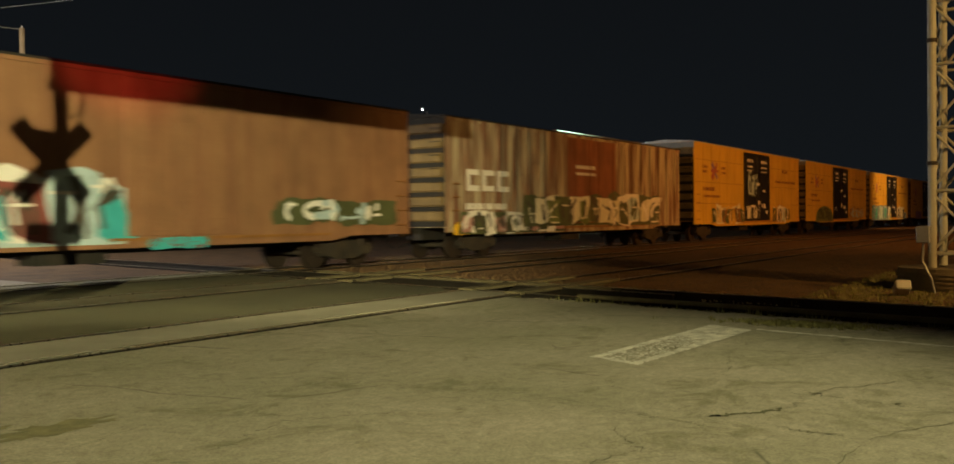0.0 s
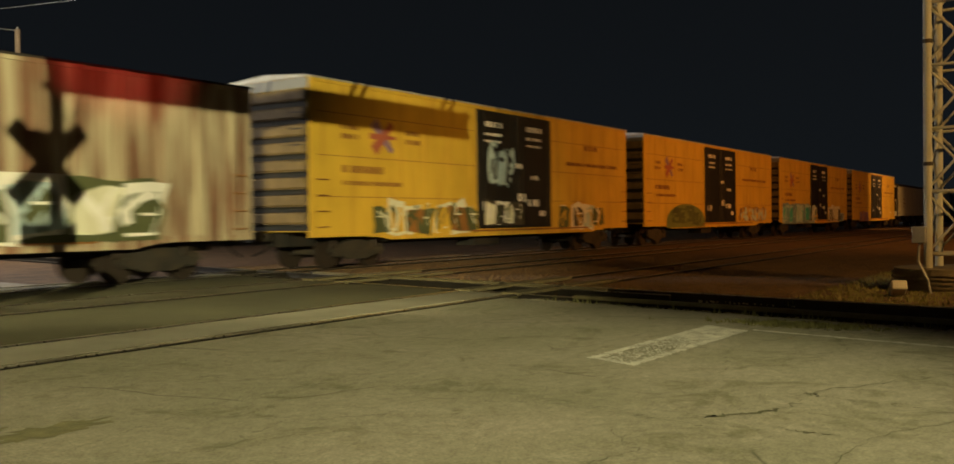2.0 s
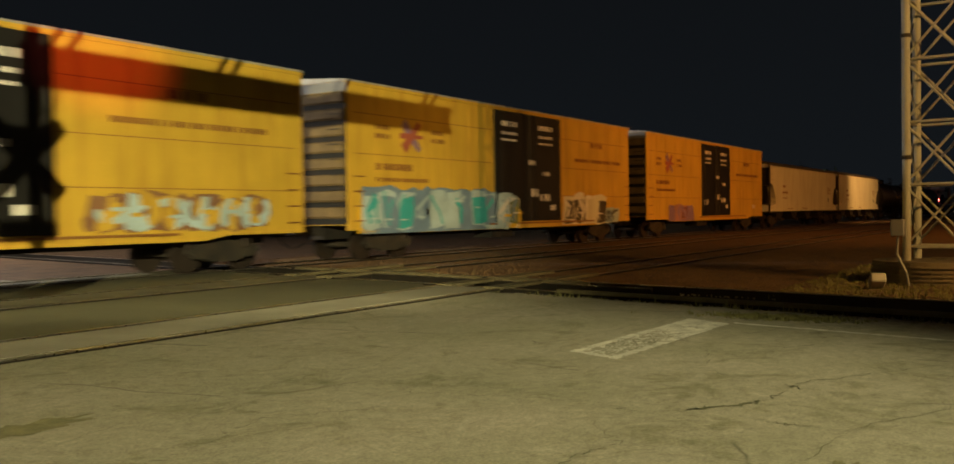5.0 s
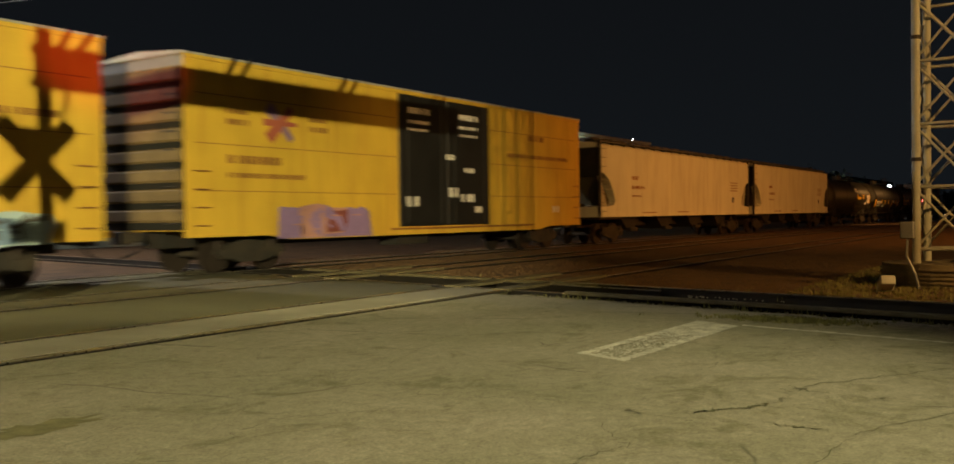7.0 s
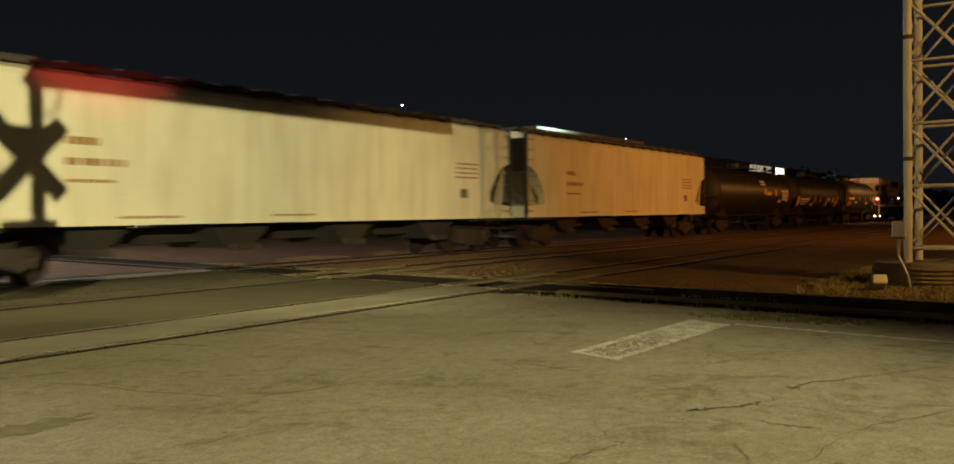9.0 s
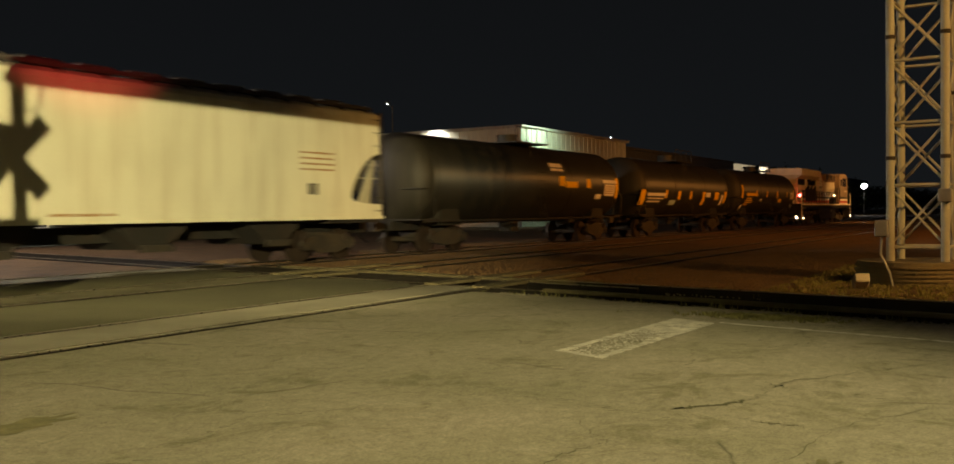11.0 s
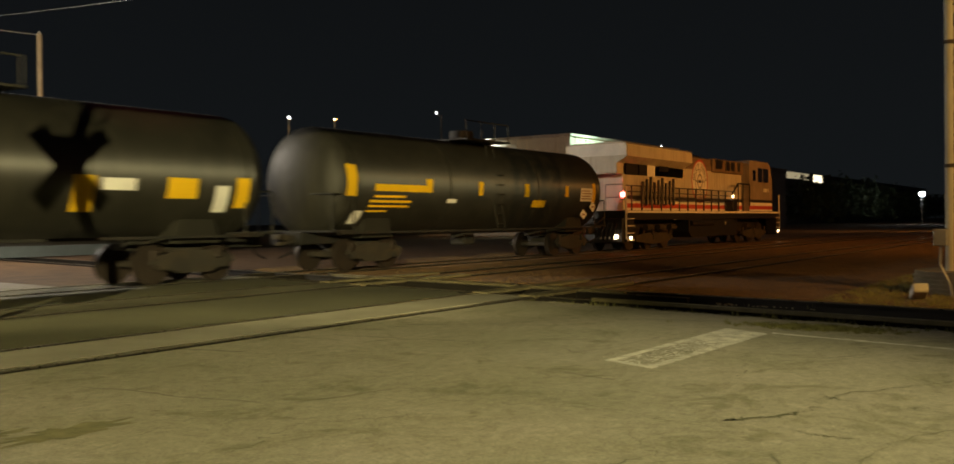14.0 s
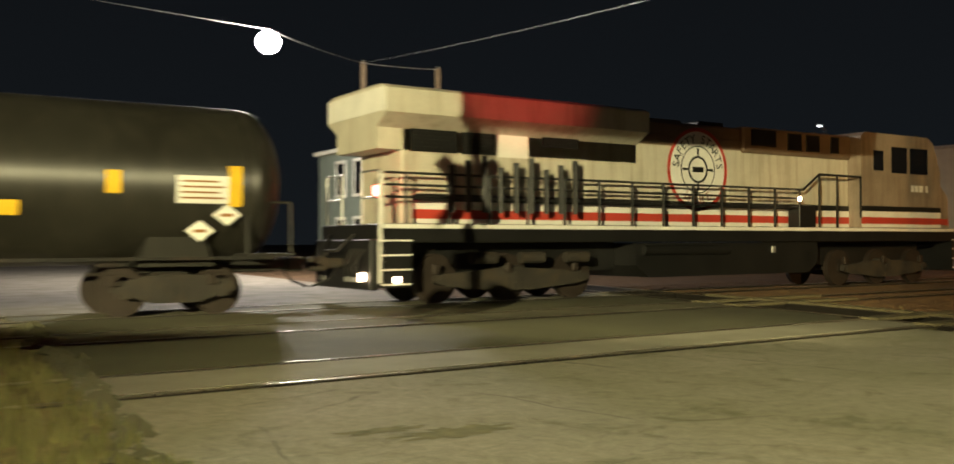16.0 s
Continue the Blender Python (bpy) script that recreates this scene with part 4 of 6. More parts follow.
def boxcar(start, length, top, paint_name, label, door=(8.0, 12.2), door_mat="black", roof="roofmetal", ribs="smooth", sill=0.78):
    ob = vehicle("boxcar", label, "boxcar", start, "freight cars of the train")
    L, W = length, 1.5
    eave = top - 0.16
    bm = boxes((0, L, -W, W, sill + 0.25, eave))
    body = part("body", bm, paint_name, ob)
    # side sill hangs lower between the trucks
    part("side_sill", prism([(0, sill + 0.26), (0, sill + 0.1), (2.6, sill + 0.1), (3.3, sill - 0.02), (L - 3.3, sill - 0.02), (L - 2.6, sill + 0.1), (L, sill + 0.1), (L, sill + 0.26)], -W - 0.015, -W + 0.06), paint_name, ob)
    part("side_sill", prism([(0, sill + 0.26), (0, sill + 0.1), (L, sill + 0.1), (L, sill + 0.26)], W - 0.06, W + 0.015), paint_name, ob)
    # ribs and seams
    if ribs == "smooth":
        xs = [0.02 + i * 1.24 for i in range(int(L / 1.24) + 1)]
        for x in xs:
            if not door[0] - 0.1 < x < door[1] + 0.1:
                part("panel_seam", boxes((x, x + 0.035, -W - 0.012, -W, sill + 0.25, eave)), paint_name, body)
        for z in (1.95, 3.05, 4.2):
            if z < eave - 0.3:
                part("seam_line", boxes((0.3, door[0] - 0.1, -W - 0.004, -W + 0.002, z, z + 0.02)), "bar", body)
                part("seam_line", boxes((door[1] + 0.1, L - 0.3, -W - 0.004, -W + 0.002, z, z + 0.02)), "bar", body)
    elif ribs == "posts":
        x = 0.1
        while x < L:
            if not door[0] - 0.15 < x < door[1] + 0.05:
                part("side_post", prism([(x, sill + .25), (x + .16, sill + .25), (x + .16, eave), (x, eave)], -W - 0.06, -W), paint_name, body)
            x += 0.98
    else:
        z = sill + 0.5
        while z < eave - 0.2:
            part("corrugation", boxes((door[0] + .1, door[1] - .1, -W - 0.055, -W - 0.02, z, z + 0.10), bevel=0.015), paint_name, body)
            z += 0.19
        for x in [i * 1.6 for i in range(int(L / 1.6) + 1)]:
            part("panel_seam", boxes((x, x + 0.05, -W - 0.014, -W, sill + 0.25, eave)), paint_name, body)
    # roof, peaked, with a fascia and running seams
    pts = [(-W - 0.03, eave), (-W - 0.03, eave + 0.05), (0, top), (W + 0.03, eave + 0.05), (W + 0.03, eave)]
    bm = bmesh.new()
    a = [bm.verts.new((-0.04, y, z)) for y, z in pts]
    b = [bm.verts.new((L + 0.04, y, z)) for y, z in pts]
    bm.faces.new(a), bm.faces.new(b)
    for i in range(5):
        bm.faces.new((a[i], b[i], b[(i + 1) % 5], a[(i + 1) % 5]))
    part("roof", bm, roof, ob, "weathered metal roof")
    part("fascia", boxes((0, L, -W - 0.035, -W, eave - 0.09, eave - 0.005)), paint_name, ob)
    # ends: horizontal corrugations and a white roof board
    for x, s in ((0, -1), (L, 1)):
        # near-black wall colour stands in for the shadows between the ribs
        part("end_wall", boxes((min(x, x + s * 0.012), max(x, x + s * 0.012), -W + 0.03, W - 0.03, sill + 0.27, eave - 0.29)), "under", body, "end wall with painted-in shade between the ribs")
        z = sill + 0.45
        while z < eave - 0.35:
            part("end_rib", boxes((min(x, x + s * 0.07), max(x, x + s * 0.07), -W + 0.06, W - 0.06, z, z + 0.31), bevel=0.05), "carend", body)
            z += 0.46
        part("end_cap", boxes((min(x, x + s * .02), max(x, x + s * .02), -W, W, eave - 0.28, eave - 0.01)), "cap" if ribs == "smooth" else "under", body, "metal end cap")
        rungs("ladder_rung", ob, [((x + s * 0.14, -W + 0.14, 1.2 + i * 0.42), (x + s * 0.14, -W + 0.55, 1.2 + i * 0.42)) for i in range(8)], 0.014, "truck")
    # side grab irons near both corners
    for x in (0.22, L - 0.62):
        rungs("grab_iron", ob, [((x, -W - 0.07, 1.15 + i * 0.42), (x + 0.42, -W - 0.07, 1.15 + i * 0.42)) for i in range(4)], 0.018, "bar")
    # doors
    d0, d1 = door
    mid = (d0 + d1) / 2
    for a0, a1 in ((d0, mid - 0.02), (mid + 0.02, d1)):
        dr = part("door", boxes((a0, a1, -W - 0.05, -W + 0.01, sill + 0.22, eave - 0.12), bevel=0.015), door_mat, ob, "plug door")
        part("lock_rod", rods([((x, -W - 0.085, sill + 0.3), (x, -W - 0.085, eave - 0.2)) for x in (a0 + 0.35, a1 - 0.35)], 0.02, 6), door_mat, dr)
        part("door_track_shoe", boxes((a0 + .1, a1 - .1, -W - 0.09, -W - 0.05, sill + 0.30, sill + 0.36)), door_mat, dr)
    part("door_track", boxes((d0 - 0.4, d1 + 3.0, -W - 0.075, -W, sill + 0.13, sill + 0.19)), "bar", ob)
    part("underframe", boxes((0.3, L - 0.3, -0.3, 0.3, 0.62, sill + 0.3), (3.4, L - 3.4, -1.2, -1.12, 0.7, sill + .3), (L * .42, L * .5, -1.1, -0.4, 0.45, 0.85)), "under", ob)
    truck(ob, 2.35)
    truck(ob, L - 2.35)
    coupler(ob, 0, -1)
    coupler(ob, L, 1)
    return ob


def yellow_marks(ob, length, door, y=-1.516):
    """Star emblem as plain crossed shapes, number rows and data bars."""
    cx, cz = 3.0, 3.68
    for mat, ang, w in (("logored", 45, 0.17), ("logoblue", -45, 0.17), ("logored", 0, 0.09)):
        bm = bmesh.new()
        a = radians(ang)
        c, s = math.cos(a), math.sin(a)
        flat(bm, [(cx + u * c - v * s, cz + u * s + v * c) for u, v in ((-0.58, -w), (0.58, -w * .55), (0.58, w * .55), (-0.58, w))], y - (0.002 if ang == 45 else 0 if ang == -45 else 0.004))
        part("emblem", bm, mat, ob, "crossed emblem shapes")
    lettering(ob, [(1.24, 1.95, 3.80, 3.94), (1.24, 1.95, 3.54, 3.68), (4.05, 4.75, 3.80, 3.94), (4.05, 4.75, 3.54, 3.68)], y)
    lettering(ob, [(1.25, 3.0, 2.62, 2.82), (1.25, 3.9, 2.28, 2.40)], y)
    lettering(ob, [(15.6, 16.9, 3.98, 4.18), (14.1, 18.6, 3.34, 3.48)], y)
    yd = y - 0.045
    d0, d1 = door
    lettering(ob, [(d0 + .45, d0 + 1.5, 4.40, 4.58), (d0 + .4, d0 + 1.5, 4.1, 4.2), (d0 + .4, d0 + 1.5, 3.88, 3.96),
                   (d1 - 1.8, d1 - .7, 4.40, 4.58), (d1 - 1.8, d1 - .7, 4.1, 4.2), (d1 - 1.8, d1 - .7, 3.86, 3.94)], yd, "white")
    lettering(ob, [(d0 + .3, d0 + .9, 1.6, 1.9), (d0 + 2.4, d0 + 2.9, 3.08, 3.25), (d1 - 1.7, d1 - .9, 1.75, 2.0), (d1 - 2.4, d1 - 1.9, 1.9, 2.2), (d1 - 1.5, d1 - .9, 2.7, 2.85), (d1 - .9, d1 - .4, 1.4, 1.6)], yd, "white", "placard")


def hopper(start, length, label):
    ob = vehicle("covered_hopper", label, "hopper car", start, "freight cars of the train")
    L, W = length, 1.5
    half = [(0.15, 4.1), (0.15, 3.08), (0.43, 3.0), (0.73, 2.85), (1.01, 2.62), (1.25, 2.34), (1.43, 2.03), (1.49, 1.8), (1.35, 1.68), (0.85, 1.62), (0.02, 1.58), (0.02, 1.16)]
    side = half + [(L - x, z) for x, z in reversed(half)]
    part("body", prism(side, -W, W), "cream", ob)
    pts = [(-W, 4.1), (-W + .06, 4.22), (-W + 0.4, 4.36), (0, 4.42), (W - 0.4, 4.36), (W - .06, 4.22), (W, 4.1)]
    bm = bmesh.new()
    a = [bm.verts.new((0.1, y, z)) for y, z in pts]
    b = [bm.verts.new((L - 0.1, y, z)) for y, z in pts]
    bm.faces.new(a), bm.faces.new(b)
    for i in range(7):
        bm.faces.new((a[i], b[i], b[(i + 1) % 7], a[(i + 1) % 7]))
    part("roof", bm, "cream", ob, "curved roof")
    for i in range(14):
        x = 1.1 + i * (L - 2.6) / 13
        part("hatch", boxes((x, x + 0.95, -0.55, 0.55, 4.38, 4.66), bevel=0.05), "hoptop", ob, "dark roof hatch cover")
    part("running_board", boxes((0.2, L - 0.2, -1.08, -0.62, 4.46, 4.50), (0.2, L - 0.2, 0.62, 1.08, 4.46, 4.50)), "hoptop", ob, "dark roof walkway")
    part("side_rail", boxes((0.3, L - 0.3, -1.36, -1.28, 4.36, 4.42)), "hoptop", ob, "dark roof edge rail")
    for i in range(18):
        x = 0.5 + i * (L - 1.0) / 17
        part("walkway_bracket", boxes((x, x + 0.06, -1.34, -0.6, 4.24, 4.47)), "hoptop", ob)
    part("bottom_rail", boxes((0.02, L - .02, -W - 0.03, -W, 1.16, 1.24), (0.3, L - .3, -W - 0.012, -W, 1.42, 1.45)), "cream", ob)
    for x, s in ((0.05, 1), (L - 0.05, -1)):
        part("end_post", boxes((x - .05, x + .05, -W, -W + .1, 1.1, 4.3)), "hoptop", ob, "dark corner post")
        part("end_post", boxes((x - .05, x + .05, W - .1, W, 1.1, 4.3)), "hoptop", ob, "dark corner post")
        part("end_wall", boxes((x + s * .06 - .03, x + s * .06 + .03, -W + .02, W - .02, 2.9, 4.12)), "under", ob, "dark end wall")
        part("end_sheet", prism([(x + s * .1, 3.0), (x + s * 1.4, 1.95), (x + s * 1.43, 1.62), (x + s * 1.15, 1.62)], -W + 0.3, W - 0.3), "slope", ob, "sloping end sheet with shade in its colour")
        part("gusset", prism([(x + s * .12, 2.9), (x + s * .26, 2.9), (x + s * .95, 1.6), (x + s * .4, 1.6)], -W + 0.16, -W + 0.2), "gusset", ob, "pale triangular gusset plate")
        part("brace_pipe", rods([((x + s * .1, -W + .1, 2.35), (x + s * 1.2, -W + .1, 2.35)), ((x + s * .1, -W + .1, 2.75), (x + s * .8, -W + .1, 2.75))], 0.014, 6), "gusset", ob)
        part("brake_gear", boxes((min(x + s * .1, x + s * .55), max(x + s * .1, x + s * .55), -0.5, 0.4, 1.2, 1.75), bevel=0.04), "under", ob)
        rungs("ladder_rung", ob, [((x, -W - .05, 1.4 + i * .38), (x + s * .42, -W - .05, 1.4 + i * .38)) for i in range(8)], 0.011, "slope")
        part("end_platform", boxes((min(x, x + s * 2.3), max(x, x + s * 2.3), -1.4, 1.4, 1.06, 1.16)), "under", ob)
    for i in range(4):
        x = 4.1 + i * (L - 8.2) / 3
        part("outlet", prism([(x - 1.1, 1.16), (x + 1.1, 1.16), (x + 0.35, 0.55), (x - 0.35, 0.55)], -1.05, 1.05), "under", ob, "grimy discharge outlet")
        part("gate", boxes((x - .4, x + .4, -1.25, -1.05, 0.5, 0.66)), "truck", ob)
    part("centre_sill", boxes((0.2, L - .2, -0.28, 0.28, 0.72, 1.08)), "under", ob)
    y = -W - 0.004
    lettering(ob, [(3.3, 4.2, 2.82, 2.98), (3.3, 4.7, 2.4, 2.55), (3.3, 4.4, 2.05, 2.12)], y)
    lettering(ob, [(L - 3.6, L - 2.2, z, z + 0.05) for z in (2.95, 2.8, 2.65, 2.5)], y)
    lettering(ob, [(L - 3.3, L - 2.9, 1.85, 2.15)], y, "hoptop", "placard")
    lettering(ob, [(4.5, 6.2, 1.3, 1.36), (9.0, 10.6, 1.32, 1.38)], y)
    truck(ob, 2.0)
    truck(ob, L - 2.0)
    coupler(ob, 0, -1)
    coupler(ob, L, 1)
    return ob


def tank_car(start, length, label, marks, shift, placards=()):
    ob = vehicle("tank_car", label, "tank car", start, "freight cars of the train")
    L, R, zc = length, 1.54, 2.46
    # barrel with dished ends
    n, k = 48, 9
    xs = [(0.0 + 0.75 * (1 - math.cos(math.pi / 2 * i / k)), R * math.sin(math.pi / 2 * i / k)) for i in range(k + 1)]
    rows = xs + [(L - x, r) for x, r in reversed(xs)]
    bm = bmesh.new()
    loops = []
    for x, r in rows:
        r = max(r, 0.002)
        loops.append([bm.verts.new((x, r * math.cos(2 * math.pi * j / n), zc + r * math.sin(2 * math.pi * j / n))) for j in range(n)])
    for p, q in zip(loops[k:], loops[k + 1:-k]):
        for j in range(n):
            bm.faces.new((p[j], p[(j + 1) % n], q[(j + 1) % n], q[j]))
    bmesh.ops.delete(bm, geom=[v for v in bm.verts if not v.link_faces], context="VERTS")
    part("barrel", bm, "barrel", ob, "black cylindrical tank barrel", smooth=True)
    for ends in (xs, [(L - x, r) for x, r in reversed(xs)]):
        bm = bmesh.new()
        loops = [[bm.verts.new((x, max(r, 0.002) * math.cos(2 * math.pi * j / n), zc + max(r, 0.002) * math.sin(2 * math.pi * j / n))) for j in range(n)] for x, r in ends]
        for p, q in zip(loops, loops[1:]):
            for j in range(n):
                bm.faces.new((p[j], p[(j + 1) % n], q[(j + 1) % n], q[j]))
        part("tank_head", bm, "tank", ob, "black dished tank end", smooth=True)
    for x in (0.98, L * 0.33, L * 0.66, L - 0.98):
        bm = bmesh.new()
        rod(bm, (x - 0.03, 0, zc), (x + 0.03, 0, zc), R + 0.006, 48)
        part("weld_band", bm, "tank", ob)
    for x0 in (0.0, L - 3.4):
        part("stub_sill", boxes((x0, x0 + 3.4, -0.35, 0.35, 0.75, 1.1), bevel=0.02), "under", ob)
    for x in (2.2, L - 2.2):
        part("saddle", prism([(x - 0.7, 0.9), (x + 0.7, 0.9), (x + 0.5, 1.5), (x - 0.5, 1.5)], -1.15, 1.15), "tank", ob)
    for x0, x1 in ((0.05, 1.0), (L - 1.0, L - 0.05)):
        part("end_platform", boxes((x0, x1, -1.45, 1.45, 1.08, 1.13)), "under", ob)
        part("end_rail", rods([((x0 + .05, -1.4, 1.1), (x0 + .05, -1.4, 2.1)), ((x0 + .05, 1.4, 1.1), (x0 + .05, 1.4, 2.1)), ((x0 + .05, -1.4, 2.1), (x0 + .05, 1.4, 2.1)), ((x1 - .05, -1.4, 1.1), (x1 - .05, -1.4, 2.1)), ((x0 + .05, -1.4, 2.1), (x1 - .05, -1.4, 2.1))], 0.022, 6), "tank", ob, "black end handrail")
    m = L / 2
    part("manway", rods([((m, 0, zc + R - 0.1), (m, 0, zc + R + 0.38))], 0.42, 20), "tank", ob, "black domed manway housing")
    part("top_platform", boxes((m - 1.3, m + 1.3, -1.15, 1.15, zc + R - 0.02, zc + R + 0.03)), "tank", ob)
    part("top_rail", rods([((m + a, -1.1, zc + R), (m + a, -1.1, zc + R + .62)) for a in (-1.25, -.4, .4, 1.25)] + [((m - 1.25, -1.1, zc + R + .6), (m + 1.25, -1.1, zc + R + .6))], 0.02, 6), "tank", ob)
    part("side_ladder", rods([((m - .22, -R - .06, 1.1), (m - .22, -1.1, zc + R)), ((m + .22, -R - .06, 1.1), (m + .22, -1.1, zc + R))] + [((m - .22, -R - 0.05, 1.25 + i * .32), (m + .22, -R - 0.05, 1.25 + i * .32)) for i in range(6)], 0.016, 6), "tank", ob)
    part("bottom_outlet", boxes((m - .3, m + .3, -.3, .3, 0.55, 0.95), bevel=0.04), "under", ob)
    part("side_walk", boxes((0.4, L - .4, -1.42, -1.3, 1.02, 1.08)), "under", ob)
    # markings wrapped on the barrel
    for x0, x1, z0, z1, mat in marks:
        bm = bmesh.new()
        for i in range(4):
            za, zb = z0 + (z1 - z0) * i / 4, z0 + (z1 - z0) * (i + 1) / 4
            ya, yb = [-math.sqrt(max(0.01, (R + 0.01) ** 2 - (z - zc) ** 2)) for z in (za, zb)]
            bm.faces.new([bm.verts.new(v) for v in ((x0 - shift, ya, za), (x1 - shift, ya, za), (x1 - shift, yb, zb), (x0 - shift, yb, zb))])
        panel = part("marking", bm, mat, ob, "painted or reflective marking")
        if mat == "white" and z1 - z0 > 0.4 and x1 - x0 > 0.7:
            for i in range(4):
                z = z0 + 0.08 + i * 0.10
                yl = -math.sqrt((R + 0.02) ** 2 - (z - zc) ** 2)
                part("text_line", boxes((x0 - shift + .08, x1 - shift - .08 - .1 * (i % 2), yl, yl + .006, z, z + .035)), "bar", panel)
    for x, z in placards:
        yl = -math.sqrt(R ** 2 - (z - zc) ** 2) - 0.16
        dm = part("placard", prism([(x - .27, z), (x, z - .2), (x + .27, z), (x, z + .2)], yl, yl + .01), "white", ob, "white diamond placard")
        part("placard_mark", prism([(x - .12, z - .03), (x + .12, z - .03), (x + .12, z + .03), (x - .12, z + .03)], yl - .004, yl), "bar", dm)
    truck(ob, 2.2)
    truck(ob, L - 2.2)
    coupler(ob, 0.1, -1)
    coupler(ob, L - 0.1, 1)
    return ob


def word(text, size, mat, parent, m):
    """Lettering from the built-in font, upright on the near side."""
    cu = bpy.data.curves.new("lettering", "FONT")
    cu.body, cu.size, cu.align_x, cu.align_y, cu.extrude = text, size, "CENTER", "CENTER", 0.002
    cu.materials.append(M[mat])
    ob = new("lettering", cu)
    ob.parent = parent
    ob.matrix_basis = m
    return ob


def arc_words(text, cx, cz, r, a0, a1, size, y, parent, top=True):
    for i, ch in enumerate(text):
        if ch == " ":
            continue
        a = radians(a0 + (a1 - a0) * i / (len(text) - 1))
        x, z = cx + r * math.sin(a), cz + r * math.cos(a)
        turn = a if top else a + math.pi
        word(ch, size, "locoblack" if top else "maroon", parent, Matrix.Translation((x, y, z)) @ Matrix.Rotation(turn, 4, "Y") @ pose(0, 0, 0, 90, 0, 0))


def ring(bm, cx, cz, r0, r1, y, seg=48, a0=0, a1=360):
    prev = None
    n = max(2, int(seg * (a1 - a0) / 360))
    for i in range(n + 1):
        a = radians(a0 + (a1 - a0) * i / n)
        cur = [(cx + r * math.sin(a), cz + r * math.cos(a)) for r in (r0, r1)]
        if prev:
            prism([prev[0], prev[1], cur[1], cur[0]], y, y + 0.003, bm)
        prev = cur


def locomotive(start):
    ob = vehicle("locomotive", "grey cream diesel locomotive with red and black stripes", "locomotive", start)
    L = 21.2
    D = 1.72
    part("frame", boxes((0, L, -1.5, 1.5, 1.32, D), bevel=0.02), "locoblack", ob, "black underframe and walkway")
    part("edge_stripe", boxes((0.05, L - .05, -1.508, -1.5, D - 0.10, D - 0.01)), "white", ob, "white edge stripe")
    # long hood
    hood = part("hood", boxes((0.75, 15.9, -0.98, 0.98, D, 4.05), bevel=0.03), "loco", ob)
    part("hood_stripe", boxes((1.0, 15.9, -1.0, -0.985, D + 0.02, D + 0.12)), "white", ob, "white stripe")
    part("hood_stripe", boxes((1.0, 15.9, -1.0, -0.985, D + 0.12, D + 0.32)), "red", ob, "red stripe")
    part("hood_stripe", boxes((1.0, 15.9, -1.0, -0.985, D + 0.32, D + 0.50)), "white", ob, "white stripe")
    part("hood_stripe", boxes((1.0, 15.9, -1.0, -0.985, D + 0.50, D + 0.66)), "locoblack", ob, "black stripe")
    # flared radiator section at the rear
    bm = bmesh.new()
    pts = [(-0.98, 3.3), (-0.98, 3.75), (-1.46, 4.02), (-1.46, 4.52), (-1.2, 4.62), (1.2, 4.62), (1.46, 4.52), (1.46, 4.02), (0.98, 3.75), (0.98, 3.3)]
    for x0, x1 in ((0.15, 7.4),):
        a = [bm.verts.new((x0, y, z)) for y, z in pts]
        b = [bm.verts.new((x1, y, z)) for y, z in pts]
        bm.faces.new(a), bm.faces.new(b)
        for i in range(len(pts)):
            j = (i + 1) % len(pts)
            bm.faces.new((a[i], b[i], b[j], a[j]))
    part("radiator_wing", bm, "loco", ob, "flared radiator wing under the roof")
    # white colour stands in for street lamp light on the wing's end
    part("lit_wing_end", boxes((0.13, 0.15, -1.44, 1.44, 4.05, 4.55)), "white", ob)
    part("screen", boxes((11.5, 12.5, -1.13, -1.08, 3.95, 4.4)), "locoblack", ob, "black intake screen")
    part("roof", boxes((7.3, 15.9, -0.95, 0.95, 4.05, 4.42), (8.2, 9.4, -0.6, 0.6, 4.42, 4.55), bevel=0.05), "roofshade", ob)
    part("exhaust", boxes((10.2, 11.2, -0.4, 0.4, 4.4, 4.62), bevel=0.03), "locoblack", ob)
    for x0, x1, z0, z1 in ((0.95, 2.1, 3.28, 3.76), (2.25, 3.1, 3.28, 3.76), (4.45, 5.5, 3.54, 3.78)):
        g = part("grille", boxes((x0, x1, -1.03, -0.97, z0, z1)), "locoblack", hood, "black air intake grille")
        for i in range(6):
            z = z0 + (z1 - z0) * (i + 0.5) / 6
            part("slat", boxes((x0, x1, -1.045, -1.03, z - .012, z + .012)), "locoblack", g)
    part("lit_panel", boxes((3.2, 4.05, -1.0, -0.985, 3.25, 3.76)), "white", hood, "pale panel")
    for x in [1.2 + 0.95 * i for i in range(14)]:
        part("hood_door", boxes((x, x + 0.9, -0.992, -0.98, D + 0.68, 3.2), bevel=0.004), "loco", hood)
    part("dynamic_brake", boxes((11.2, 15.9, -1.1, 1.1, 3.75, 4.46), bevel=0.06), "roofshade", ob, "brake housing in painted brown shade")
    for x0, x1 in ((13.0, 13.6), (13.8, 14.4), (14.9, 15.3)):
        part("screen", boxes((x0, x1, -1.125, -1.09, 3.9, 4.38), bevel=0.01), "locoblack", ob, "dark louvre screen")
    # the arm's shadow along the upper hood, put into the colour
    part("hood_shade_band", boxes((7.4, 11.2, -0.99, -0.98, 3.8, 4.05)), "roofshade", ob, "upper hood band painted brown for the arm's shadow")
